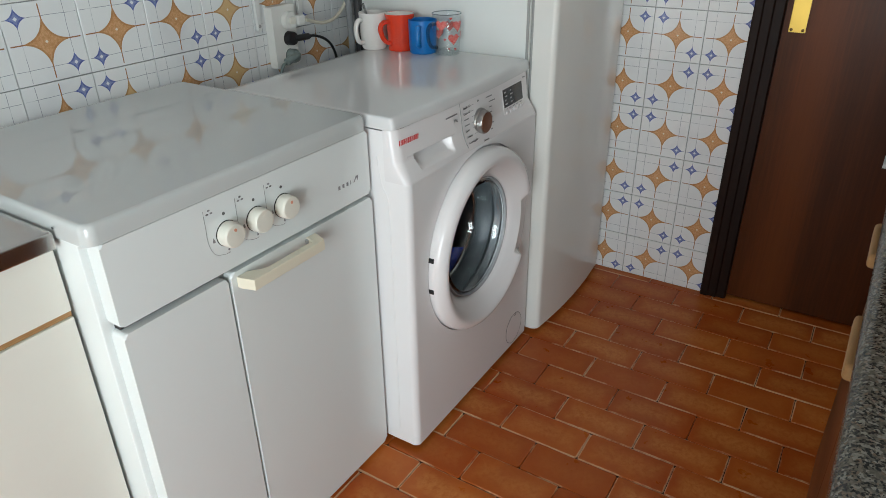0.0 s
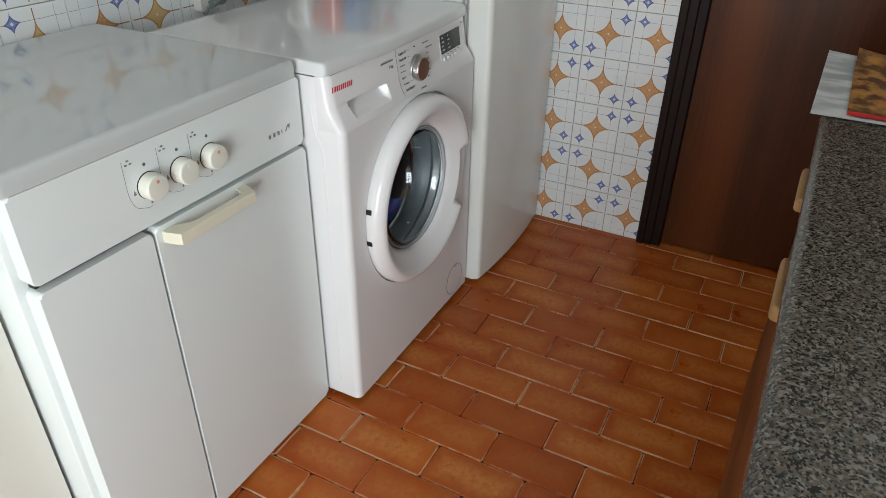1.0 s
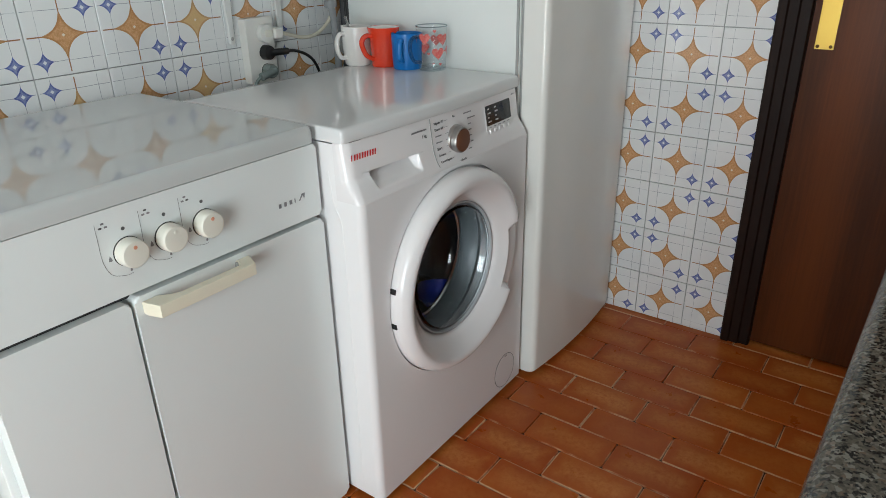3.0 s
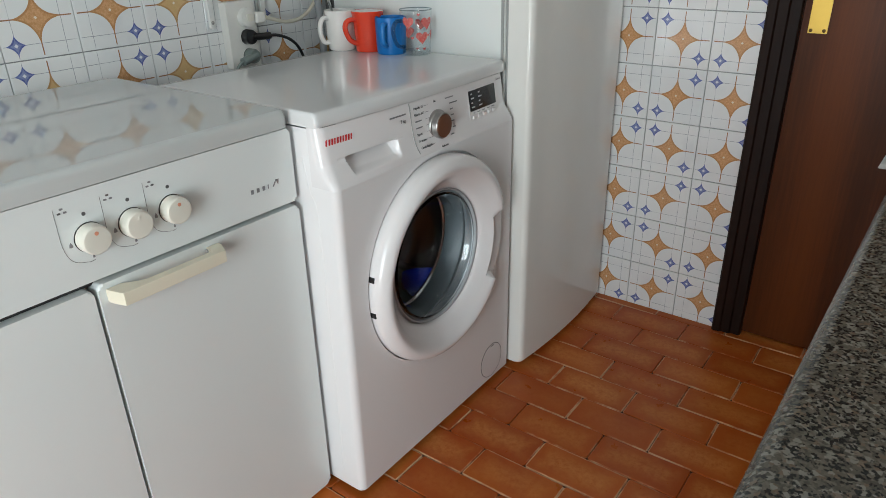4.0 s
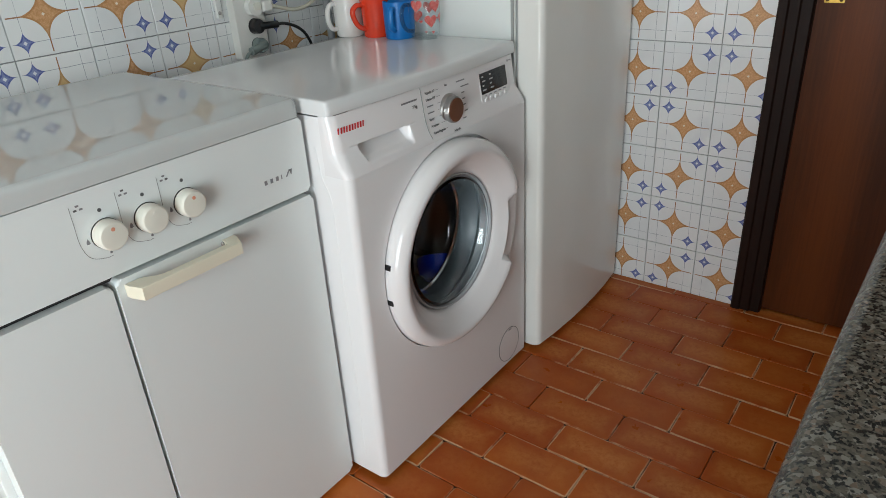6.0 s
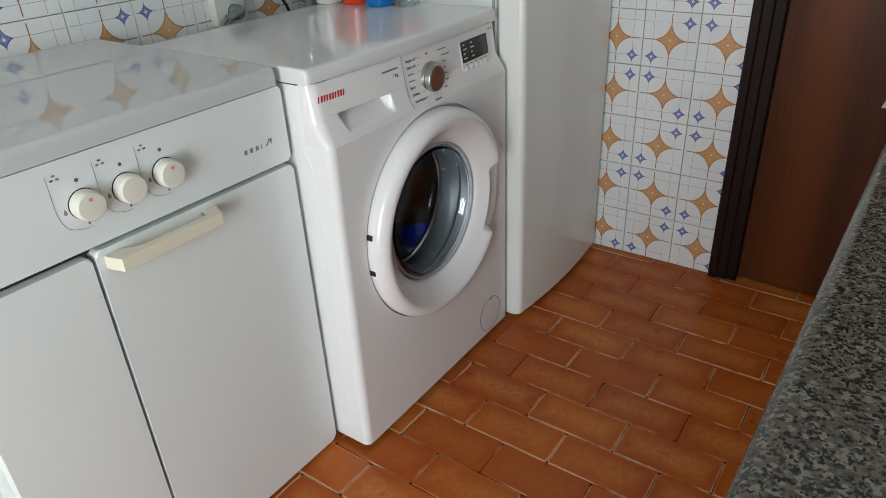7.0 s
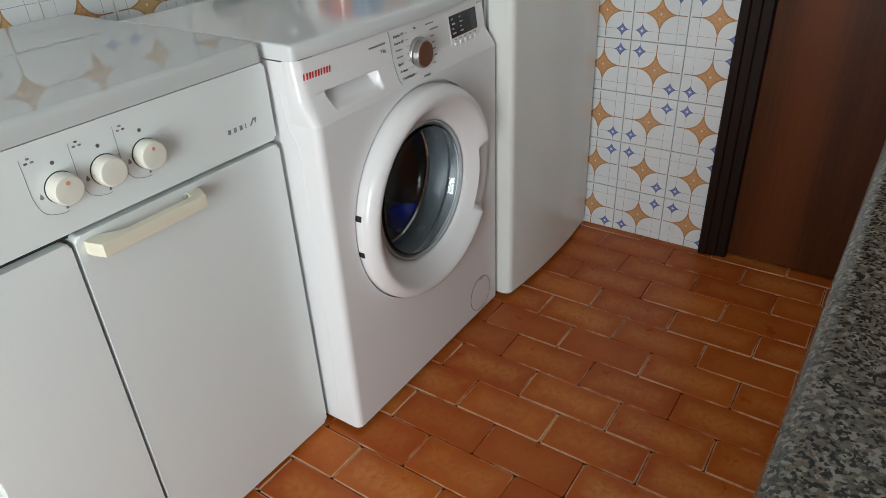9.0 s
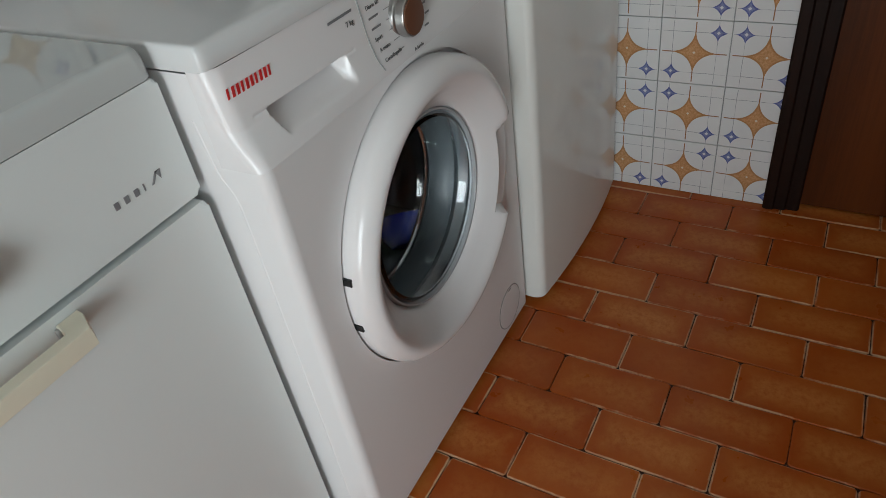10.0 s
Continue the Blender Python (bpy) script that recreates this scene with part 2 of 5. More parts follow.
    col = m.mix(dot, col, (0.8, 0.72, 0.6))
    col = m.mix(blue, col, m.mix(m.step(streak, 0.3, 0.7), (0.075, 0.095, 0.30), (0.17, 0.215, 0.46)))
    col = m.mix(m.math("MULTIPLY", inner, 0.4), col, (0.36, 0.42, 0.62))
    col = m.mix(core, col, (0.72, 0.75, 0.8))
    m.set(color=col, rough=m.math("ADD", 0.10, m.math("MULTIPLY", m.noise(p, 20, 3), 0.12)), coat=0.2)
    m.bump(m.noise(p, 24, 3), 0.10, 0.003)
    return m.mat


tiles_east = wall_tile_material("patterned_wall_tile_glaze", "y", -0.051, 0.071)
tiles_north = wall_tile_material("patterned_wall_tile_glaze", "x", -0.278, 1.259)


def floor_tile_material():
    """Terracotta-coloured glazed floor tile with pale rims, the bevel reflections painted in."""
    m = Nodes("terracotta_floor_tile_glaze")
    p, q = m.position(), m.xyz(m.local())
    rand = m.node("ShaderNodeObjectInfo").outputs["Random"]
    cloud = m.noise(p, 14, 5, 0.6)
    fine = m.noise(p, 130, 4, 0.7)
    ex = m.math("SUBTRACT", 0.0494, m.math("ABSOLUTE", q[0]))
    ey = m.math("SUBTRACT", 0.1026, m.math("ABSOLUTE", q[1]))
    edge = m.math("MINIMUM", ex, ey)
    base = m.mix(rand, (0.36, 0.070, 0.0085), (0.50, 0.122, 0.016))
    base = m.mix(m.step(m.noise(p, 5, 3, 0.5), 0.40, 0.72), base, (0.38, 0.068, 0.007))
    mottle = m.noise(p, 75, 5, 0.7)
    soft = m.math("ADD", edge, m.math("MULTIPLY", m.math("SUBTRACT", cloud, 0.5), 0.05))
    mid = m.math("MULTIPLY", m.step(soft, 0.002, 0.046), m.step(mottle, 0.18, 0.66))
    share = m.math("ADD", 0.15, m.math("MULTIPLY", m.math("FRACT", m.math("MULTIPLY", rand, 7.31)), 0.50))
    base = m.mix(m.math("MULTIPLY", mid, share), base, (0.68, 0.285, 0.078))
    # patchy pale rim: reflections on the tile bevels put into the colour
    patchy = m.step(m.math("ADD", m.noise(p, 8, 5, 0.7), m.math("MULTIPLY", rand, 0.24)), 0.53, 0.74)
    reach = m.math("ADD", 0.0004, m.math("MULTIPLY", m.noise(p, 70, 3, 0.7), 0.0036))
    rim_glint = m.math("MULTIPLY", m.math("SUBTRACT", 1.0, m.step(m.math("SUBTRACT", edge, reach), -0.0006, 0.0012)), patchy)
    base = m.mix(m.math("MULTIPLY", rim_glint, 0.75), base, (0.70, 0.48, 0.29))
    base = m.mix(m.math("MULTIPLY", m.step(fine, 0.72, 0.80), 0.3), base, (0.14, 0.03, 0.01))
    m.set(color=base, spec=0.28, rough=m.math("ADD", 0.20, m.math("MULTIPLY", cloud, 0.22)))
    m.bump(m.math("ADD", m.math("MULTIPLY", cloud, 0.7), m.math("MULTIPLY", fine, 0.12)), 0.28, 0.003)
    return m.mat


floor_glaze = floor_tile_material()


def glass_material(name, color, rough=0.02):
    m = Nodes(name)
    smear = m.noise(m.position(), 25, 4)
    m.set(color=color, rough=m.math("ADD", rough, m.math("MULTIPLY", smear, 0.02)), glass=1.0, ior=1.45)
    return m.mat


def thin_glass(name, tint):
    """Thin clear glass: see-through, with reflections that grow at grazing angles."""
    m = Nodes(name)
    clear, gloss, mixed = m.node("ShaderNodeBsdfTransparent"), m.node("ShaderNodeBsdfGlossy"), m.node("ShaderNodeMixShader")
    facing = m.node("ShaderNodeLayerWeight").outputs["Facing"]
    gain = m.math("ADD", 0.04, m.math("MULTIPLY", m.math("POWER", facing, 4.0), 0.55))
    m.put(tint, clear.inputs[0])
    m.put(m.math("ADD", 0.02, m.math("MULTIPLY", m.noise(m.position(), 25, 4), 0.03)), gloss.inputs["Roughness"])
    m.put(gain, mixed.inputs[0])
    m.put(clear.outputs[0], mixed.inputs[1])
    m.put(gloss.outputs[0], mixed.inputs[2])
    m.put(mixed.outputs[0], m.tree.nodes["Material Output"].inputs[0])
    return m.mat


clear_glass = thin_glass("clear_glass", (0.95, 0.97, 0.97))
door_glass = glass_material("washer_door_glass", (0.92, 0.95, 0.96))


rim_glass = thin_glass("thick_rim_glass", (0.62, 0.68, 0.70))


def print_material(name, colors, scale):
    """Printed paper with blurred picture patches."""
    m = Nodes(name)
    n = m.noise(m.scaled(m.position(), scale), 1.0, 3, 0.6)
    m.set(color=m.mix(m.step(n, 0.40, 0.62), colors[0], colors[1]), rough=0.35)
    return m.mat


flyer_pale = print_material("pale_grey_picture_print", ((0.72, 0.73, 0.72), (0.42, 0.45, 0.45)), (26, 9, 14))
flyer_food = print_material("golden_food_picture_print", ((0.13, 0.06, 0.03), (0.50, 0.24, 0.06)), (30, 30, 30))


# ---- building helpers ----
def origin_of(ob):
    p = Vector((0, 0, 0))
    while ob is not None:
        p += ob.location
        ob = ob.parent
    return p


def thing(name, place, label, category, group="", kind=""):
    """An Empty at the base of a thing that has parts."""
    ob = new(name)
    ob.empty_display_size = 0.05
    ob.location = place
    return tagged(ob, label, category, group, kind)


def weigh_normals(me, limit):
    """Let large flat faces keep their own normal beside small rounded edges."""
    around = [[] for _ in me.vertices]
    for f in me.polygons:
        for v in f.vertices:
            around[v].append((f.normal.copy(), f.area))
    out = []
    for f in me.polygons:
        for v in f.vertices:
            n = Vector((0, 0, 0))
            for m, a in around[v]:
                if m.dot(f.normal) > limit:
                    n += m * a
            out.append(n.normalized() if n.length else f.normal.copy())
    me.normals_split_custom_set(out)


def mesh_of(name, bm, mat, smooth=40):
    bmesh.ops.recalc_face_normals(bm, faces=bm.faces)
    me = bpy.data.meshes.new(name)
    bm.to_mesh(me)
    bm.free()
    if smooth:
        me.polygons.foreach_set("use_smooth", [True] * len(me.polygons))
        me.set_sharp_from_angle(angle=radians(smooth))
        if len(me.polygons) < 700:
            weigh_normals(me, math.cos(radians(smooth)))
    me.materials.append(mat)
    return me


def part(name, bm, mat, parent, label="", smooth=40):
    """One mesh object under a thing or under a part, from room coordinates."""
    bmesh.ops.translate(bm, verts=bm.verts, vec=-origin_of(parent))
    ob = new(name, mesh_of(name, bm, mat, smooth))
    ob.parent = parent
    return tagged(ob, label)


def single(name, bm, mat, label, category, group="", kind="", smooth=40):
    """A thing of one mesh, from room coordinates; its origin is at its base."""
    lo = Vector((min(v.co.x for v in bm.verts) + max(v.co.x for v in bm.verts), min(v.co.y for v in bm.verts) + max(v.co.y for v in bm.verts), 0)) / 2
    lo.z = min(v.co.z for v in bm.verts)
    bmesh.ops.translate(bm, verts=bm.verts, vec=-lo)
    ob = new(name, mesh_of(name, bm, mat, smooth))
    ob.location = lo
    return tagged(ob, label, category, group, kind)


def box(x0, x1, y0, y1, z0, z1, r=0.0, seg=3, bm=None):
    """A box with rounded edges."""
    b = bmesh.new()
    bmesh.ops.create_cube(b, size=1.0)
    for v in b.verts:
        v.co = Vector((x0 + (v.co.x + 0.5) * (x1 - x0), y0 + (v.co.y + 0.5) * (y1 - y0), z0 + (v.co.z + 0.5) * (z1 - z0)))
    if r:
        bmesh.ops.bevel(b, geom=list(b.edges), offset=r, offset_type="OFFSET", segments=seg, profile=0.5, affect="EDGES", clamp_overlap=True)
    return joined(bm, b)


def joined(bm, b):
    if bm is None:
        return b
    me = bpy.data.meshes.new("scratch")
    b.to_mesh(me)
    b.free()
    bm.from_mesh(me)
    bpy.data.meshes.remove(me)
    return bm


def loft(rings, closed=True, cap=True, bm=None):
    """Skin over rings of equally many points."""
    bm = bm or bmesh.new()
    rows = [[bm.verts.new(p) for p in ring] for ring in rings]
    n = len(rows[0])
    for a, b in zip(rows, rows[1:]):
        for i in range(n if closed else n - 1):
            j = (i + 1) % n
            bm.faces.new((a[i], a[j], b[j], b[i]))
    if cap and closed:
        bm.faces.new(rows[0][::-1])
        bm.faces.new(rows[-1])
    return bm


def lathe(profile, place, axis="z", steps=40, close=True, bm=None):
    """Turn a profile of (radius, along) round an axis through place; 'y' goes along -y, 'x' along -x."""
    cx, cy, cz = place
    rings = []
    for r, h in profile:
        ring = []
        for i in range(steps):
            a = 2 * math.pi * i / steps
            c, s = max(r, 1e-5) * math.cos(a), max(r, 1e-5) * math.sin(a)
            ring.append({"z": (cx + c, cy + s, cz + h), "y": (cx + c, cy - h, cz + s), "x": (cx - h, cy + c, cz + s)}[axis])
        rings.append(ring)
    return loft(rings, True, close, bm)


def smooth_path(points, per=8):
    """A soft line through the points."""
    pts = [Vector(p) for p in points]
    pts = [2 * pts[0] - pts[1], *pts, 2 * pts[-1] - pts[-2]]
    out = []
    for a, b, c, d in zip(pts, pts[1:], pts[2:], pts[3:]):
        for k in range(per):
            t = k / per
            out.append(0.5 * ((2 * b) + (c - a) * t + (2 * a - 5 * b + 4 * c - d) * t * t + (3 * b - a - 3 * c + d) * t ** 3))
    out.append(pts[-2])
    return out


def tube(points, radius, sides=10, flat=1.0, per=8, bm=None):
    """A round or flattened bar along a soft line."""
    line = smooth_path(points, per)
    s, rings = None, []
    for i, p in enumerate(line):
        d = (line[min(i + 1, len(line) - 1)] - line[max(i - 1, 0)]).normalized()
        if s is None:
            s = d.cross(Vector((0, 0, 1)) if abs(d.z) < 0.9 else Vector((1, 0, 0)))
        s = (s - d * s.dot(d)).normalized()
        w = s.cross(d)
        rings.append([p + (s * math.cos(a) * flat + w * math.sin(a)) * radius for a in (2 * math.pi * k / sides for k in range(sides))])
    return loft(rings, True, True, bm)


def extrude(outline, axis, a, b, r=0.0, seg=2, bm=None):
    """A plate from an outline; axis 'y': outline in (x, z), 'x': in (y, z), 'z': in (x, y)."""
    def at(u, v, w):
        return {"y": (u, w, v), "x": (w, u, v), "z": (u, v, w)}[axis]
    m = loft([[at(u, v, a) for u, v in outline], [at(u, v, b) for u, v in outline]])
    if r:
        edges = [e for e in m.edges if abs(along_axis(e.verts[0].co, axis) - along_axis(e.verts[1].co, axis)) < 1e-7]
        bmesh.ops.bevel(m, geom=edges, offset=r, offset_type="OFFSET", segments=seg, profile=0.5, affect="EDGES", clamp_overlap=True)
    return joined(bm, m)


def along_axis(co, axis):
    return co["xyz".index(axis)]


def rounded(x0, x1, z0, z1, r, steps=5):
    """Outline of a rectangle with round corners."""
    out = []
    for cx, cz, a0 in ((x1 - r, z1 - r, 0), (x0 + r, z1 - r, 90), (x0 + r, z0 + r, 180), (x1 - r, z0 + r, 270)):
        for k in range(steps + 1):
            a = radians(a0 + 90 * k / steps)
            out.append((cx + r * math.cos(a), cz + r * math.sin(a)))
    return out


def letters(text, size, mat, parent, place, turn, name="lettering", depth=0.0003, align="LEFT"):
    """Printed words as a thin mesh."""
    cu = bpy.data.curves.new(name, "FONT")
    cu.body, cu.size, cu.extrude, cu.align_x = text, size, depth, align
    cu.resolution_u = 2
    tmp = bpy.data.objects.new(name, cu)
    scene.collection.objects.link(tmp)
    me = bpy.data.meshes.new_from_object(tmp)
    bpy.data.objects.remove(tmp)
    bpy.data.curves.remove(cu)
    me.materials.append(mat)
    ob = new(name, me)
    ob.parent = parent
    ob.matrix_basis = Matrix.Translation(-origin_of(parent)) @ pose(*place, *turn)
    return ob


def flat_bar(x0, x1, z0, z1, y, thick=0.0006, slant=0.0, bm=None):
    """A printed bar on an upright face that looks to -y."""
    return extrude([(x0, z0), (x1, z0), (x1 + slant, z1), (x0 + slant, z1)], "y", y, y - thick, bm=bm)


# ---- the room ----
def wall(name, x0, x1, y0, y1, z0, z1, label, mat=plaster):
    return single(name, box(x0, x1, y0, y1, z0, z1), mat, label, "wall", kind="structure", smooth=0)


subfloor = single("floor", box(WEST - 0.2, EAST + 0.2, SOUTH - 0.2, NORTH + 0.2, -0.12, -0.004), floor_grout,
                  "terracotta-tiled kitchen floor with dark joints", "floor", kind="structure", smooth=0)
single("ceiling", box(WEST - 0.2, EAST + 0.2, SOUTH - 0.2, NORTH + 0.2, TOP, TOP + 0.1), plaster, "plain white plastered ceiling", "ceiling", kind="structure", smooth=0)
wall_north = wall("wall_north", WEST - 0.2, EAST + 0.2, NORTH, NORTH + 0.15, -0.004, TOP, "kitchen wall with patterned blue and ochre tiles", grout)
DOOR_Y1, DOOR_Y0, DOOR_Z = -0.452, -1.21, 2.04
wall_east = wall("wall_east", EAST, EAST + 0.12, DOOR_Y1, NORTH, -0.004, TOP, "kitchen wall with patterned blue and ochre tiles", grout)
wall("wall_east_over_door", EAST, EAST + 0.12, DOOR_Y0, DOOR_Y1, DOOR_Z, TOP, "tiled wall above the door", grout)
wall("wall_east_beyond_door", EAST, EAST + 0.12, SOUTH, DOOR_Y0, -0.004, TOP, "wall beside the door", plaster)
wall("wall_south", WEST - 0.2, EAST + 0.2, SOUTH - 0.15, SOUTH, -0.004, TOP, "plain pale kitchen wall")
wall("wall_hall", EAST + 0.3, EAST + 0.34, DOOR_Y0 - 0.2, DOOR_Y1 + 0.2, -0.004, TOP, "plain wall behind the closed door")
for nm, y0, y1, z0, z1 in (("wall_west_low", SOUTH, NORTH, -0.004, WIN_Z0), ("wall_west_high", SOUTH, NORTH, WIN_Z1, TOP),
                           ("wall_west_south", SOUTH, WIN_Y0, WIN_Z0, WIN_Z1), ("wall_west_north", WIN_Y1, NORTH, WIN_Z0, WIN_Z1)):
    wall(nm, WEST - 0.15, WEST, y0, y1, z0, z1, "plain wall round the kitchen window")
win = thing("window_1", (WEST - 0.1, (WIN_Y0 + WIN_Y1) / 2, WIN_Z0), "white-framed glazed balcony door with two panes", "window", kind="structure")
for y0, y1, z0, z1 in ((WIN_Y0, WIN_Y1, WIN_Z0, WIN_Z0 + 0.05), (WIN_Y0, WIN_Y1, WIN_Z1 - 0.05, WIN_Z1), (WIN_Y0, WIN_Y0 + 0.05, WIN_Z0 + 0.05, WIN_Z1 - 0.05),
                       (WIN_Y1 - 0.05, WIN_Y1, WIN_Z0 + 0.05, WIN_Z1 - 0.05), (-1.00, -0.96, WIN_Z0 + 0.05, WIN_Z1 - 0.05)):
    part("window_frame", box(WEST - 0.13, WEST - 0.08, y0, y1, z0, z1, 0.006, 2), shelf_white, win)
for y0, y1 in ((WIN_Y0 + 0.05, -1.00), (-0.96, WIN_Y1 - 0.05)):
    pane = part("pane", box(WEST - 0.108, WEST - 0.102, y0, y1, WIN_Z0 + 0.05, WIN_Z1 - 0.05), clear_glass, win, "clear window glass", 0)
    pane.visible_shadow = False


# ---- door in the east wall ----
def door_with_frame():
    d = thing("door_1", (EAST, -0.83, 0), "closed dark reddish-brown wooden door with brass handle", "door", kind="structure")
    part("door_leaf", box(EAST + 0.012, EAST + 0.052, DOOR_Y0 + 0.012, -0.464, 0.006, 2.02, 0.003, 2), door_wood, d)
    # stepped architrave: flat board, raised bead, stop
    for y0, y1 in ((DOOR_Y1 - 0.012, -0.397), (DOOR_Y0 - 0.055, DOOR_Y0 + 0.012)):
        sgn = 1 if y1 > -0.6 else -1
        outer = y1 if sgn > 0 else y0
        prof = [(EAST - 0.001, outer), (EAST - 0.016, outer), (EAST - 0.021, outer - sgn * 0.005), (EAST - 0.021, outer - sgn * 0.022), (EAST - 0.016, outer - sgn * 0.026),
                (EAST - 0.016, outer - sgn * 0.048), (EAST - 0.011, outer - sgn * 0.052), (EAST - 0.011, outer - sgn * 0.075), (EAST - 0.006, outer - sgn * 0.079), (EAST + 0.011, outer - sgn * 0.079), (EAST + 0.011, outer - sgn * 0.056), (EAST - 0.001, outer - sgn * 0.056)]
        part("door_frame", extrude(prof, "z", 0.0, 2.09), frame_wood, d, "very dark brown stepped frame", 25)
    part("door_frame", box(EAST - 0.018, EAST - 0.001, DOOR_Y0 + 0.012, DOOR_Y1 - 0.012, 2.022, 2.09, 0.003, 2), frame_wood, d, "very dark brown stepped frame")
    part("door_stop", box(EAST + 0.053, EAST + 0.1, DOOR_Y0, DOOR_Y1, 0.0, DOOR_Z - 0.004), frame_wood, d, "", 0)
    # brass plate with four screws and a lever
    X = EAST + 0.012
    plate = part("handle_plate", extrude(rounded(-0.534, -0.491, 0.853, 1.074, 0.002, 2), "x", X, X - 0.003, 0.0008), brass, d, "polished brass handle plate")
    for y in (-0.527, -0.498):
        for z in (0.860, 1.067):
            s = lathe([(0.0001, 0.0), (0.0042, 0.0), (0.0042, 0.0008), (0.002, 0.0014), (0.0001, 0.0014)], (X - 0.0031, y, z), "x", 12)
            part("screw", s, brass_dark, plate)
    lever = part("door_handle", lathe([(0.0001, 0), (0.0145, 0), (0.0145, 0.004), (0.011, 0.008), (0.009, 0.012), (0.009, 0.030), (0.0001, 0.030)], (X - 0.003, -0.510, 1.003), "x", 24), brass, plate, "brass lever handle")
    part("lever", tube([(X - 0.034, -0.500, 1.003), (X - 0.040, -0.512, 1.003), (X - 0.042, -0.545, 1.003), (X - 0.042, -0.59, 1.002), (X - 0.041, -0.622, 1.000)], 0.0075, 12, 0.8), brass, plate)
    return d


door_with_frame()


def light_switch():
    s = thing("light_switch", (EAST - 0.008, -0.278, 1.04), "grey-white rocker light switch with red lamp", "light switch")
    part("frame", extrude(rounded(-0.322, -0.238, 1.038, 1.124, 0.010), "x", EAST - 0.0065, EAST - 0.018, 0.004, 3), switch_grey, s)
    part("rocker", extrude(rounded(-0.309, -0.247, 1.052, 1.111, 0.004), "x", EAST - 0.0185, EAST - 0.022, 0.0015), switch_grey, s)
    part("indicator_lamp", extrude(rounded(-0.283, -0.270, 1.0975, 1.1025, 0.002), "x", EAST - 0.0225, EAST - 0.0232), painted("dark_red_lens", (0.20, 0.02, 0.015), 0.2), s, "dark red indicator lens")


light_switch()


def push_button():
    s = thing("push_button", (EAST - 0.008, -0.250, 0.965), "small square metal plate with round ivory push button", "push button")
    part("plate", extrude(rounded(-0.272, -0.228, 0.967, 1.011, 0.001, 2), "x", EAST - 0.0065, EAST - 0.009), dull_plate, s, "dull metal plate")
    part("collar", lathe([(0.0001, 0), (0.0185, 0), (0.0185, 0.012), (0.016, 0.014), (0.0001, 0.014)], (EAST - 0.0092, -0.252, 0.988), "x", 24), chrome, s)
    part("button", lathe([(0.0001, 0), (0.0145, 0), (0.0145, 0.003), (0.012, 0.005), (0.0001, 0.0055)], (EAST - 0.0234, -0.252, 0.988), "x", 24), knob_white, s, "round ivory button")


push_button()


# ---- washing machine ----
CX, CZ = 0.297, 0.4535      # middle of the round door
WX0, WX1, WY1 = 0.003, 0.594, 0.495


def corner(dx, r):
    """How far a rounded upright edge has fallen back, dx from the side."""
    return r - math.sqrt(max(r * r - max(r - dx, 0.0) ** 2, 0.0)) if dx < r else 0.0


def fascia_lean(z):
    """How far the washer's fascia lies behind its front: a hollow at the foot, then leaning back."""
    t = (z - 0.693) / 0.105
    k = min(1.0, max(0.0, (z - 0.693) / 0.045))
    return 0.008 * k * k * (3 - 2 * k) + 0.015 * t


def plate_with_hole(x0, x1, z0, z1, y, r, n=96):
    """An upright plate facing -y with a round hole and a collar into the machine."""
    bm = bmesh.new()
    inner, deep, outer = [], [], []
    for i in range(n):
        a = 2 * math.pi * i / n
        c, s = math.cos(a), math.sin(a)
        k = min((x1 - CX) / c if c > 1e-6 else (x0 - CX) / c if c < -1e-6 else 9, (z1 - CZ) / s if s > 1e-6 else (z0 - CZ) / s if s < -1e-6 else 9)
        outer.append((CX + c * k, y, CZ + s * k))
        inner.append((CX + c * r, y, CZ + s * r))
        deep.append((CX + c * r, y + 0.0105, CZ + s * r))
    loft([outer, inner, deep], True, False, bm)
    # corners of the plate
    for X, Z in ((x0, z0), (x1, z0), (x0, z1), (x1, z1)):
        near = sorted((v for v in bm.verts if abs(v.co.x - X) < 1e-6 or abs(v.co.z - Z) < 1e-6), key=lambda v: (v.co - Vector((X, y, Z))).length)
        onx = [v for v in near if abs(v.co.x - X) < 1e-6][:1]
        onz = [v for v in near if abs(v.co.z - Z) < 1e-6][:1]
        if onx and onz and onx[0] is not onz[0]:
            bm.faces.new((onx[0], bm.verts.new((X, y, Z)), onz[0]))
    return bm


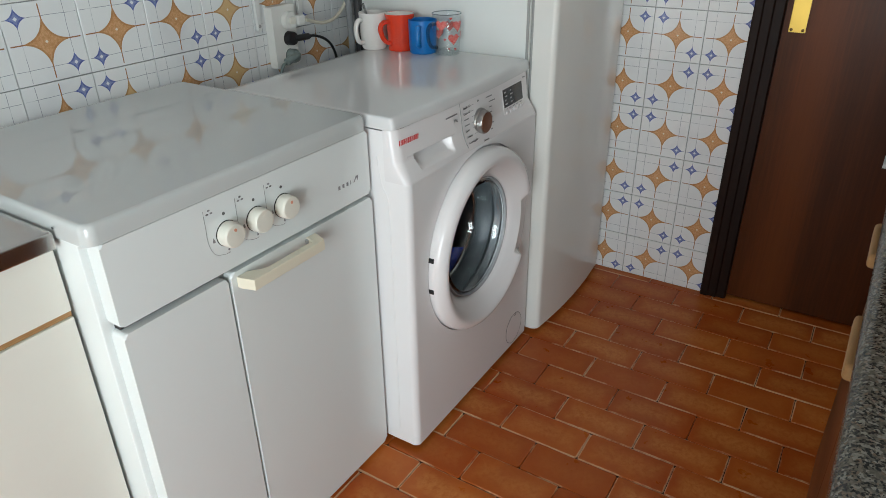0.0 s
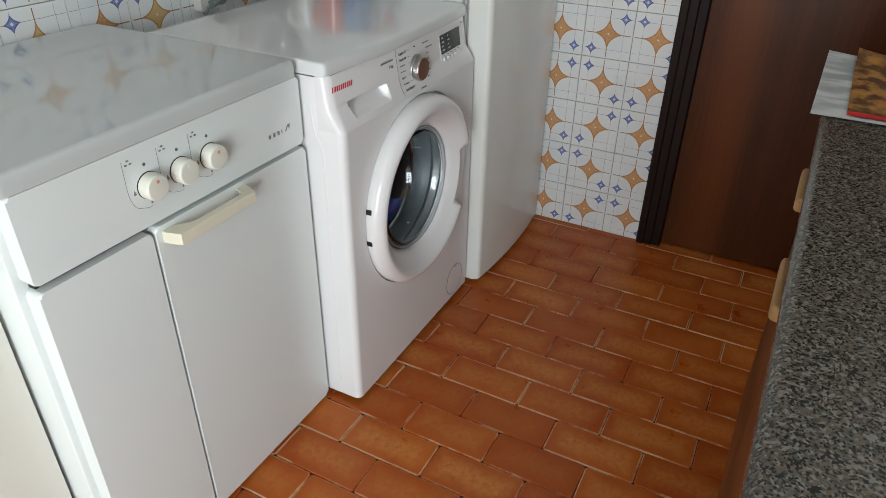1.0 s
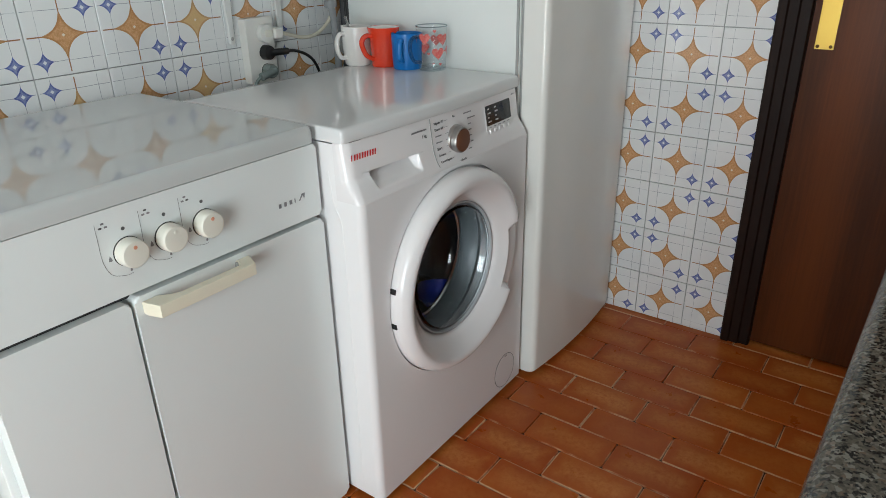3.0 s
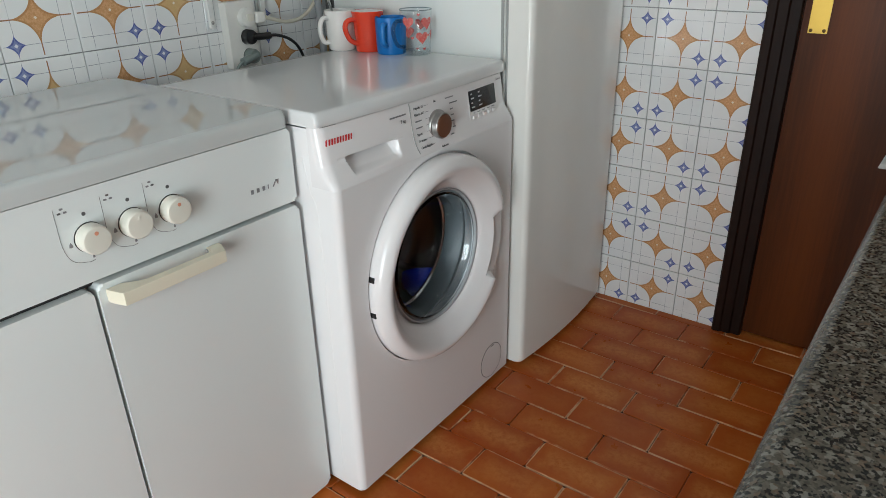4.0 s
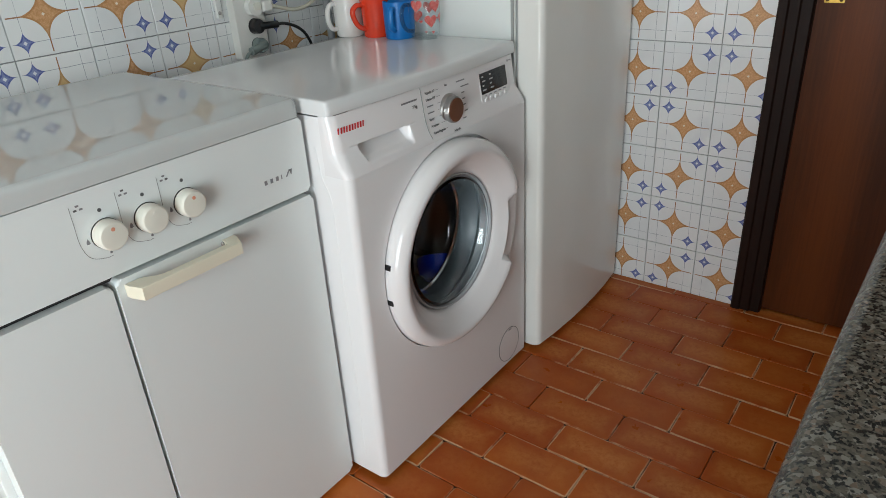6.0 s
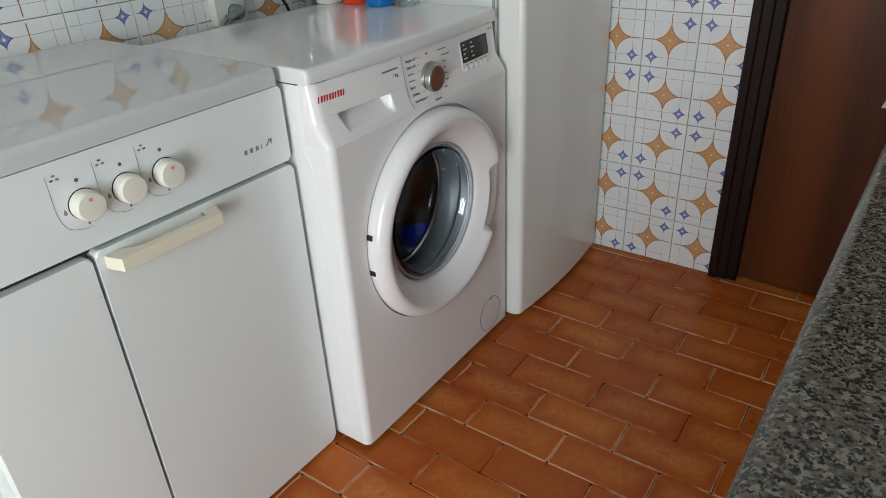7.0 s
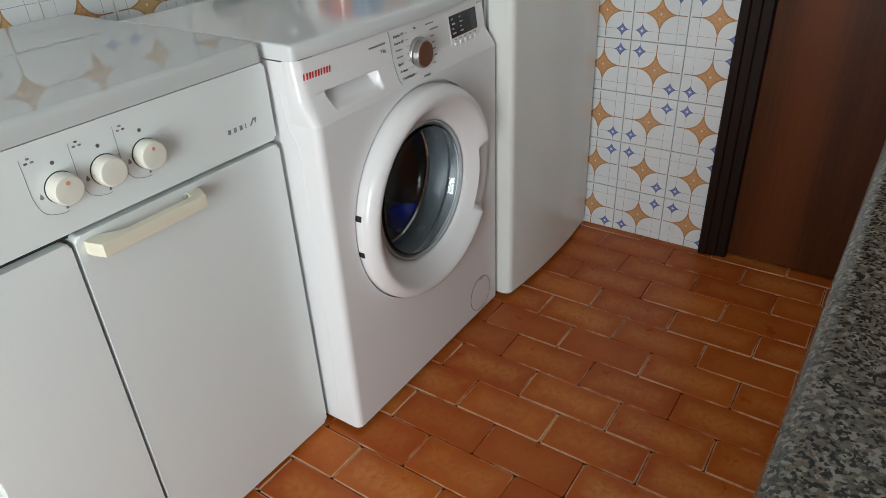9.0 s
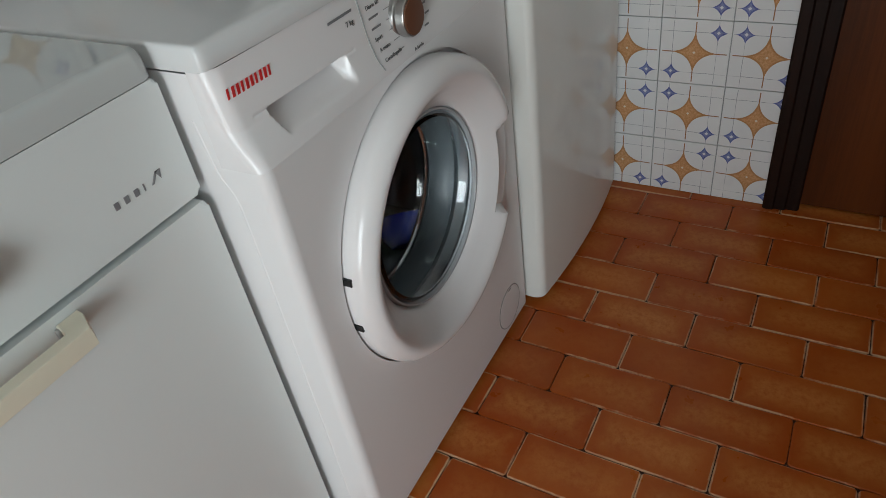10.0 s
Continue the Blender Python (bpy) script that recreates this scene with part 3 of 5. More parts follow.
def washing_machine():
    w = thing("washing_machine", (0.2985, 0.24, 0), "white front-loading washing machine with grey porthole", "washing machine")
    r = 0.015
    # body: sides, back and rounded front edges
    side = []
    for k in range(9):
        a = radians(90 * k / 8)
        side.append((WX0 + r - r * math.cos(a), r - r * math.sin(a)))
    left = [(WX0, WY1), (WX0, 0.2), (WX0, 0.1)] + side
    body = bmesh.new()
    for skin in (left, [(WX0 + WX1 - x, y) for x, y in left]):
        loft([[(x, y, z) for x, y in skin] for z in (0.014, 0.02, 0.30, 0.66, 0.693)], False, False, body)
    joined(body, plate_with_hole(WX0 + r, WX1 - r, 0.014, 0.693, 0.0, 0.2335))
    lathe([(0.2336, -0.0105), (0.189, -0.0105), (0.189, -0.03)], (CX, 0.0, CZ), "y", 96, False, body)
    box(WX0 + 0.006, WX1 - 0.006, WY1 - 0.012, WY1, 0.014, 0.80, bm=body)
    box(WX0 + 0.01, WX1 - 0.01, 0.02, WY1 - 0.014, 0.014, 0.018, bm=body)
    b = part("body", body, wm_white, w)
    # upper sides behind the fascia
    for x0, x1 in ((WX0, WX0 + 0.01), (WX1 - 0.01, WX1)):
        part("side_panel", box(x0, x1, 0.05755, WY1 - 0.014, 0.6930, 0.7965), wm_white, w)
    # pressed groove on the visible side
    groove = tube([(WX0 + 0.0038, 0.052, 0.05), (WX0 + 0.0038, 0.050, 0.30), (WX0 + 0.0038, 0.050, 0.60), (WX0 + 0.0038, 0.053, 0.655), (WX0 + 0.0038, 0.066, 0.685), (WX0 + 0.0038, 0.074, 0.745)], 0.0045, 14)
    part("side_rib", groove, wm_white, b)
    # fascia: leaning back, bowed, with the drawer grip pressed in
    nz = 64
    ends = [0.022 * (1 - math.cos(radians(90 * k / 10))) for k in range(10)]
    across = [WX0 + e for e in ends] + [WX0 + 0.022 + (WX1 - WX0 - 0.044) * k / 280 for k in range(281)] + [WX1 - e for e in reversed(ends)]
    rows = []
    for j in range(nz + 1):
        z = 0.693 + 0.1055 * j / nz
        lean = fascia_lean(z)
        row = []
        for x in across:
            d = min(x - WX0, WX1 - x)
            k0 = min(1.0, (z - 0.693) / 0.04)
            y = lean + 0.010 * k0 * ((x - 0.2985) / 0.2955) ** 2 + corner(d, 0.015 + 0.006 * k0)
            # grip pocket
            rise = min(1.0, max(0.0, (z - 0.7065) / 0.030))
            sx = min(1, max(0, (x - 0.062 + 0.008 * rise) / 0.006)) * min(1, max(0, (0.192 - x) / 0.011))
            sz = min(1, max(0, (z - 0.7065) / 0.007)) * min(1, max(0, (0.7395 - z) / 0.0018))
            y += 0.024 * sx * sx * (3 - 2 * sx) * sz * (0.30 + 0.70 * rise)
            # fine crease that runs on past both ends of the grip
            if 0.035 < x < 0.207:
                y += 0.0012 * max(0.0, 1 - abs(z - 0.7395) / 0.0022)
            row.append((x, y, z))
        back = [row[0][1] + (0.0575 - row[0][1]) * k for k in (1.0, 0.6, 0.25)]
        rows.append([(WX0, y, z) for y in back] + row + [(WX1, y, z) for y in back[::-1]])
    part("fascia", loft(rows, False, False), wm_plastic, w)

    def face_y(x, z):
        d = min(x - WX0, WX1 - x)
        return fascia_lean(z) + 0.010 * ((x - 0.2985) / 0.2955) ** 2 + corner(d, 0.021)

    # joint between drawer and control panel
    joint = [(0.236, face_y(0.236, z) - 0.0002, z) for z in (0.797, 0.77, 0.74, 0.715)] + [(0.239, face_y(0.239, 0.703) - 0.0002, 0.703), (0.243, face_y(0.243, 0.7025), 0.695)]
    part("drawer_joint", tube(joint, 0.0011, 6), gasket, w)
    # worktop: soft bowed front, dark shadow joint below
    rows = []
    prof = [(0.030, 0.7995), (0.0258, 0.8005), (0.0246, 0.8035), (0.0254, 0.812), (0.0272, 0.8195), (0.0296, 0.8232), (0.0335, 0.8248), (0.039, 0.8253), (0.06, 0.8255), (0.2, 0.8255), (0.35, 0.8255), (0.46, 0.8255), (0.480, 0.824), (0.492, 0.818), (0.494, 0.7995)]
    n = 60
    for i in range(n + 1):
        x = WX0 - 0.002 + (WX1 - WX0 + 0.004) * (0.5 - 0.5 * math.cos(math.pi * i / n))
        d = min(x - WX0 + 0.002, WX1 + 0.002 - x)
        q = (x - 0.2985) / 0.2975
        drop = corner(d, 0.005) * 0.8
        row = []
        for y, z in prof:
            f = max(0.0, 1 - y / 0.16)
            row.append((x, y - (0.016 * (1 - q * q) - 0.006) * f + corner(d, 0.009) * max(0.0, 1 - y / 0.1) * 0.9, max(0.7995, z - drop * (z - 0.7995) / 0.026)))
        rows.append(row)
    lid = loft(rows, False, False)
    lid.verts.ensure_lookup_table()
    m = len(prof)
    lid.faces.new(lid.verts[:m])
    lid.faces.new(lid.verts[-m:])
    part("worktop", lid, wm_top, w, "white laminate top panel")
    part("shadow_joint", box(WX0 + 0.012, WX1 - 0.012, 0.040, WY1 - 0.02, 0.7966, 0.7994), dark_gap, w, "", 0)
    # base and feet
    for x in (WX0 + 0.035, WX1 - 0.035):
        for y in (0.030, 0.44):
            part("foot", lathe([(0.0001, 0.0), (0.021, 0.0), (0.022, 0.004), (0.018, 0.008), (0.01, 0.0135), (0.0001, 0.0135)], (x, y, 0.0), "z", 20), black_plastic, w, "black rubber foot")
    # round door: ring with a grip bitten out of its free side
    ring_prof = [(0.2290, -0.010), (0.2290, 0.004), (0.2288, 0.011), (0.2276, 0.0165), (0.2245, 0.0228), (0.2190, 0.0290), (0.2125, 0.0335), (0.2070, 0.0352), (0.2025, 0.0345), (0.197, 0.0318), (0.190, 0.0262),
                 (0.1838, 0.0208), (0.1820, 0.0192), (0.178, 0.0160), (0.1735, 0.0124), (0.1715, 0.0106), (0.167, 0.0068), (0.159, -0.0002), (0.1525, -0.0105), (0.151, -0.0180)]
    steps = 180
    rings = []
    for rad, h in ring_prof:
        ring = []
        for i in range(steps):
            a = -math.pi + 2 * math.pi * i / steps
            deg = math.degrees(a)
            hh, rr = h, rad
            top = 21 - 190 * (0.228 - rad)
            if -33 < deg < top:
                e = min(1.0, (deg + 33) / 2.0, (top - deg) / 4.5)
                if rad > 0.183:
                    hh = h + (min(h, 0.0120) - h) * e
            hh += 0.004 * (rad - 0.15) / 0.08 * math.sin(a)
            ring.append((CX + rr * math.cos(a), -hh, CZ - 0.002 + rr * math.sin(a)))
        rings.append(ring)
    door = part("porthole_door", loft(rings, True, False), wm_plastic, w, "white plastic porthole ring with grip")
    # inner trim ring and bowl glass
    part("inner_trim", lathe([(0.1525, -0.012), (0.1500, -0.006), (0.1475, -0.0065), (0.1455, -0.012), (0.146, -0.018)], (CX, 0.0, CZ), "y", 96, False), trim_grey, door, "shiny pale grey inner trim")
    bowl = [(0.147, -0.014), (0.141, -0.012), (0.135, -0.020), (0.129, -0.040), (0.122, -0.075), (0.108, -0.100), (0.075, -0.112), (0.035, -0.116), (0.0008, -0.117)]
    outer = [(r0 - 0.004 if r0 > 0.01 else r0, h + 0.004) for r0, h in bowl]
    glass = part("glass_bowl", lathe(outer[::-1] + bowl, (CX, 0.0, CZ), "y", 72, False), door_glass, door, "clear bowl glass")
    glass.visible_shadow = False
    # hinge clips on the fixed side
    for z, n0 in ((0.496, 1), (0.419, 2)):
        a = math.asin((z - CZ) / 0.2295)
        part("hinge_notch", box(CX - 0.2300 * math.cos(a) - 0.0012, CX - 0.2300 * math.cos(a) + 0.008, -0.0105, 0.003, z - 0.0058, z + 0.0052, 0.0006, 1), black_plastic, door, "dark hinge notch")
    # seal, drum and ball inside
    part("door_seal", lathe([(0.189, -0.022), (0.188, -0.03), (0.172, -0.034), (0.166, -0.050), (0.176, -0.062), (0.164, -0.080), (0.160, -0.105), (0.168, -0.112)], (CX, 0.0, CZ), "y", 72, False), rubber, w, "grey ribbed rubber seal")
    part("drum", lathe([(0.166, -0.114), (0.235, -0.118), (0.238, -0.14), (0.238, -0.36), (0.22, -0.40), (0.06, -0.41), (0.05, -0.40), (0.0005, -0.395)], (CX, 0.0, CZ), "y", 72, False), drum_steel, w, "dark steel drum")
    for ang in (70, 190, 310):
        a = radians(ang)
        rad = [(0.236, -0.035), (0.232, -0.03), (0.196, -0.012), (0.190, 0.0), (0.196, 0.012), (0.232, 0.03), (0.236, 0.035)]
        pts = [(CX + rr * math.cos(a) - t * math.sin(a), CZ + rr * math.sin(a) + t * math.cos(a)) for rr, t in rad]
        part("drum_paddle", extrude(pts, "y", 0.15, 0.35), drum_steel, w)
    part("drum_lip", lathe([(0.1655, -0.1125), (0.1610, -0.1085), (0.1570, -0.1115), (0.1590, -0.1165), (0.1650, -0.1170)], (CX, 0.0, CZ), "y", 72, False), chrome, w, "bright rolled steel drum lip")
    # red brand plate drawn as plain slanted bars
    for k in range(10):
        x = 0.0165 + 0.0064 * k
        part("brand_mark", flat_bar(x, x + (0.0036 if k % 3 else 0.0028), 0.7665, 0.7770, face_y(x + 0.003, 0.771) - 0.0003, 0.0006, 0.001), red_print, w, "red brand mark")
    # model print and programme names
    y = face_y(0.20, 0.776)
    part("model_print", flat_bar(0.176, 0.222, 0.7785, 0.7815, y - 0.0003), grey_print, w)
    tilt = 90 - 12
    letters("7 kg", 0.0085, dark_print, w, (0.205, y - 0.0030, 0.7655), (tilt, 0, 0))
    left_words = ["Rápido 15'", "Diario 60'", "", "", "Sport", "A mano", "Centrifugado"]
    KX, KZ = 0.316, 0.7395
    for k, word in enumerate(left_words):
        z = 0.782 - 0.0125 * k
        yy = face_y(0.26, z) - 0.0010
        if word:
            letters(word, 0.0072, dark_print, w, (0.2465, yy, z), (tilt, 0, 0), "programme_name")
        else:
            part("programme_name", flat_bar(0.2465, 0.266, z + 0.001, z + 0.0034, yy + 0.0006), grey_print, w)
        part("scale_line", flat_bar(0.279 if k < 6 else 0.286, 0.291, z + 0.002, z + 0.0026, face_y(0.285, z) - 0.0002), grey_print, w)
    letters("Fin", 0.0065, dark_print, w, (KX - 0.006, face_y(KX, 0.786) - 0.001, 0.785), (tilt, 0, 0), "programme_name")
    letters("Aclarado", 0.0062, dark_print, w, (KX - 0.008, face_y(KX, 0.697) - 0.002, 0.6965), (tilt, 0, 0), "programme_name")
    for k in range(7):
        z = 0.784 - 0.012 * k
        x0 = 0.362 if 0 < k < 6 else 0.350
        part("programme_name", flat_bar(x0, x0 + (0.028 if k < 2 else 0.010), z, z + 0.0024, face_y(0.37, z) - 0.0003), grey_print, w)
    # selector knob with brown cap
    ky = face_y(KX, KZ)
    knob = part("selector_knob", lathe([(0.0001, -0.004), (0.0305, -0.004), (0.0305, 0.002), (0.029, 0.004), (0.0270, 0.005), (0.0262, 0.014), (0.0250, 0.016), (0.0001, 0.016)], (KX, ky, KZ), "y", 48), silver, w, "satin silver programme knob")
    part("knob_cap", lathe([(0.0001, 0.0162), (0.0232, 0.0162), (0.0232, 0.0178), (0.0208, 0.0186), (0.0001, 0.0188)], (KX, ky, KZ), "y", 48), brown_cap, knob, "glossy brown knob cap")
    # display with frame, symbols and five buttons
    d0, d1 = 0.433, 0.545
    disp = extrude(rounded(d0 - 0.003, d1 + 0.005, 0.7205, 0.7875, 0.004), "y", 0.0, -0.0014, 0.0006)
    for v in disp.verts:
        v.co.y += face_y(v.co.x, v.co.z) + 0.0008
    panel = part("display_frame", disp, wm_plastic, w)
    disp = extrude(rounded(d0, d1 - 0.004, 0.740, 0.783, 0.002), "y", 0.0, -0.0012)
    for v in disp.verts:
        v.co.y += face_y(v.co.x, v.co.z) - 0.0012
    part("display", disp, black_gloss, panel, "black display window")
    for k in range(4):
        for q in range(2):
            x, z = d0 + 0.006 + 0.030 * q, 0.7745 - 0.0092 * k
            part("display_symbol", flat_bar(x, x + 0.006 + 0.006 * (k % 2), z, z + 0.0032, face_y(x, z) - 0.0026, 0.0004), light_print, panel)
    for k in range(5):
        x = d0 + 0.006 + 0.0205 * k
        part("button", box(x, x + 0.0105, face_y(x, 0.727) - 0.0045, face_y(x, 0.727) + 0.001, 0.7235, 0.7315, 0.0014, 2), wm_plastic, w, "small white button")
        part("button_print", flat_bar(x, x + 0.011, 0.7345, 0.7365, face_y(x, 0.735) - 0.0016, 0.0004), grey_print, w)
    letters("A+++", 0.0072, grey_print, w, (0.553, face_y(0.558, 0.785) - 0.001, 0.786), (tilt, 0, 0))
    # filter flap
    flap = part("filter_flap", lathe([(0.0001, -0.004), (0.0465, -0.004), (0.0465, 0.0002), (0.0455, 0.0009), (0.0001, 0.0009)], (0.505, 0.0, 0.070), "y", 64), wm_white, w, "round white filter flap")
    part("flap_gap", lathe([(0.0470, -0.003), (0.0484, -0.003), (0.0484, 0.0006), (0.0470, 0.0006)], (0.505, 0.0, 0.070), "y", 64, False), rubber, flap)
    part("flap_slot", box(0.503, 0.515, -0.0014, 0.001, 0.1105, 0.1135, 0.0005, 1), black_plastic, flap)
    return w


washing_machine()
# blue dosing ball lying in the drum
ball = lathe([(r * 1.18, h * 1.18) for r, h in ((0.0005, 0.0), (0.030, 0.004), (0.042, 0.020), (0.046, 0.038), (0.046, 0.052), (0.044, 0.052), (0.044, 0.036), (0.038, 0.018), (0.026, 0.008), (0.0005, 0.006))], (0, 0, 0), "z", 40, False)
ball_ob = new("dosing_ball", mesh_of("dosing_ball", ball, blue_plastic))
ball_ob.matrix_world = pose(0.408, 0.146, 0.256, -26, 38, 0)
tagged(ball_ob, "blue plastic dosing cup lying in the washer drum", "dosing cup")


# ---- cooker with closed lid ----
def cooker():
    X0, X1, Y = -0.592, -0.010, 0.085
    c = thing("cooker", (-0.301, 0.34, 0), "white gas cooker with closed lid and bottle door", "cooker")
    part("body", box(X0 + 0.001, X1 - 0.002, Y + 0.030, 0.612, 0.012, 0.7975, 0.004, 2), enamel, c)
    rings = []
    for o, z in ((0.003, 0.7988), (0.0, 0.8), (0.0, 0.814), (0.0008, 0.8215), (0.0024, 0.8265), (0.0048, 0.8290), (0.0075, 0.8299), (0.0090, 0.8300)):
        rings.append([(x, y, z) for x, y in rounded(X0 - 0.003 + o, X1 + 0.001 - o, Y - 0.003 + o, 0.618 - o, 0.018 - o * 0.7, 6)])
    part("lid", loft(rings), enamel_lid, c, "glossy white lid", 60)
    panel = part("control_panel", extrude(rounded(X0 + 0.012, X1, 0.667, 0.7978, 0.006), "y", Y, Y + 0.0295, 0.004, 3), enamel, c)
    # near-black strip paints the shade in the gap between panel and doors
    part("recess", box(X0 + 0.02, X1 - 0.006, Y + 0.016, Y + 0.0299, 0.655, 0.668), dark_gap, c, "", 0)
    part("bottle_door", extrude(rounded(X0 + 0.012, -0.3895, 0.022, 0.6555, 0.008), "y", Y - 0.001, Y + 0.0295, 0.0035, 3), enamel, c, "narrow white bottle door")
    door = part("oven_door", extrude(rounded(-0.3835, X1, 0.010, 0.6595, 0.009), "y", Y - 0.002, Y + 0.0295, 0.0045, 4), enamel, c, "wide white front door")
    for x in (X0 + 0.05, X1 - 0.05):
        part("foot", lathe([(0.0001, 0), (0.018, 0), (0.018, 0.008), (0.01, 0.0125), (0.0001, 0.0125)], (x, 0.16, 0.0), "z", 16), black_plastic, c)
        part("foot", lathe([(0.0001, 0), (0.018, 0), (0.018, 0.008), (0.01, 0.0125), (0.0001, 0.0125)], (x, 0.56, 0.0), "z", 16), black_plastic, c)
    # cream bar handle: two angled ends and a three-sided grip
    h = extrude([(-0.3730, Y - 0.0025), (-0.3725, Y - 0.012), (-0.3655, Y - 0.036), (-0.1955, Y - 0.036), (-0.1845, Y - 0.012), (-0.1838, Y - 0.0025), (-0.207, Y - 0.0025), (-0.209, Y - 0.024),
                 (-0.322, Y - 0.024), (-0.334, Y - 0.019), (-0.343, Y - 0.010), (-0.350, Y - 0.0025)], "z", 0.6300, 0.6508, 0.0016, 2)
    part("handle_end", box(-0.2105, -0.206, Y - 0.009, Y - 0.0026, 0.637, 0.6485, 0.001, 1), gasket, door, "dark slot at the handle end")
    handle = part("handle", h, cream, door, "yellowed cream plastic handle")
    # three gas knobs with prints
    for k, (x, mark) in enumerate(((-0.3745, red_dot), (-0.3120, knob_white), (-0.2490, red_dot))):
        z = 0.7305
        part("knob_shadow_ring", lathe([(0.0001, 0.0), (0.0216, 0.0), (0.0216, 0.0012), (0.0001, 0.0012)], (x, Y + 0.0002, z), "y", 36), dark_gap, panel)
        kn = part("gas_knob", lathe([(0.0001, 0.0014), (0.0206, 0.0014), (0.0210, 0.004), (0.0206, 0.0165), (0.0200, 0.0194), (0.0186, 0.0212), (0.0160, 0.0217), (0.0001, 0.0217)], (x, Y, z), "y", 44), knob_white, panel, "round ivory gas knob")
        part("knob_mark", lathe([(0.0001, 0.0), (0.0028, 0.0), (0.0028, 0.0006), (0.0001, 0.0008)], (x, Y - 0.0217, z + 0.0105), "y", 14), mark, kn)
        # print: curved line, dot, burner squares, two flames
        lx = x - 0.0375
        part("panel_print", tube([(lx, Y - 0.0002, 0.781), (lx, Y - 0.0002, 0.76), (lx + 0.0005, Y - 0.0002, 0.726), (lx + 0.009, Y - 0.0002, 0.705), (lx + 0.028, Y - 0.0002, 0.697), (lx + 0.038, Y - 0.0002, 0.697)], 0.00028, 5), dark_print, panel)
        part("panel_print", lathe([(0.0001, 0.0), (0.0027, 0.0), (0.0027, 0.0005), (0.0001, 0.0005)], (x - 0.0005, Y, 0.7645), "y", 14), dark_print, panel)
        for q, (ox, oz) in enumerate(((0.0105, 0.7795), (0.0065, 0.774), (0.0145, 0.774))):
            part("panel_print", extrude(rounded(lx + ox - 0.0024, lx + ox + 0.0024, oz - 0.0013, oz + 0.0013, 0.0012, 3), "y", Y, Y - 0.0005), dark_print if q == (k * 2 + 1) % 3 else grey_print, panel)
        for fx, fz, s in ((lx + 0.011, 0.727, 0.0052), (x - 0.001, 0.7025, 0.0036)):
            part("panel_print", extrude([(fx - s * 0.5, fz - s * 0.4), (fx, fz - s * 0.6), (fx + s * 0.5, fz - s * 0.4), (fx + s * 0.35, fz + s * 0.25), (fx, fz + s), (fx - s * 0.4, fz + s * 0.2)], "y", Y, Y - 0.0005), grey_print, panel)
    # brand plate drawn as small bars and a slanted emblem
    for k, (x, wd) in enumerate(((-0.1055, 0.0055), (-0.0935, 0.0055), (-0.0815, 0.0055), (-0.0700, 0.0016))):
        part("brand_mark", flat_bar(x, x + wd, 0.7060, 0.7135, Y), grey_print, panel)
    part("brand_mark", flat_bar(-0.0605, -0.0575, 0.7065, 0.7175, Y, slant=0.008), grey_print, panel)
    part("brand_mark", extrude([(-0.0525, 0.7175), (-0.0455, 0.7175), (-0.0480, 0.7075)], "y", Y, Y - 0.0006), grey_print, panel)
    # lid hinge hole on the side
    part("lid_screw", lathe([(0.0001, 0), (0.002, 0), (0.002, 0.0006), (0.0001, 0.0006)], (X0 - 0.0058, 0.150, 0.816), "x", 10), dark_gap, c)
    return c


cooker()


# ---- sink unit beside the cooker ----
def sink_unit():
    X0, X1, Y = -1.50, -0.597, 0.165
    s = thing("sink_unit", ((X0 + X1) / 2, 0.36, 0), "cream sink base unit with oak grip strip", "kitchen cabinet")
    part("carcass", box(X0, X1, Y + 0.02, 0.632, 0.0, 0.784), cream_front, s, "", 0)
    for x0, x1 in ((X0, -1.054), (-1.050, X1)):
        part("drawer_front", box(x0 + 0.002, x1 - 0.001, Y, Y + 0.019, 0.682, 0.782, 0.002, 2), cream_front, s)
        part("grip_strip", box(x0 + 0.002, x1 - 0.001, Y + 0.003, Y + 0.019, 0.6725, 0.6815, 0.002, 2), strip_wood, s, "oak grip strip")
        part("cabinet_door", box(x0 + 0.002, x1 - 0.001, Y, Y + 0.019, 0.10, 0.672, 0.002, 2), cream_front, s)
    t = thing("sink", ((X0 + X1) / 2, 0.36, 0.785), "brushed stainless steel sink worktop", "sink")
    part("worktop", box(X0, X1 - 0.002, Y - 0.016, 0.632, 0.785, 0.812, 0.004, 2), steel, t)
    part("rim", loft([[(x, y, z) for x, y in rounded(-1.10 + o, -0.66 - o, 0.22 + o, 0.58 - o, 0.05)] for o, z in ((0.0, 0.8124), (0.004, 0.818), (0.012, 0.818), (0.020, 0.8130))], True, False), steel, t)
    return s


sink_unit()


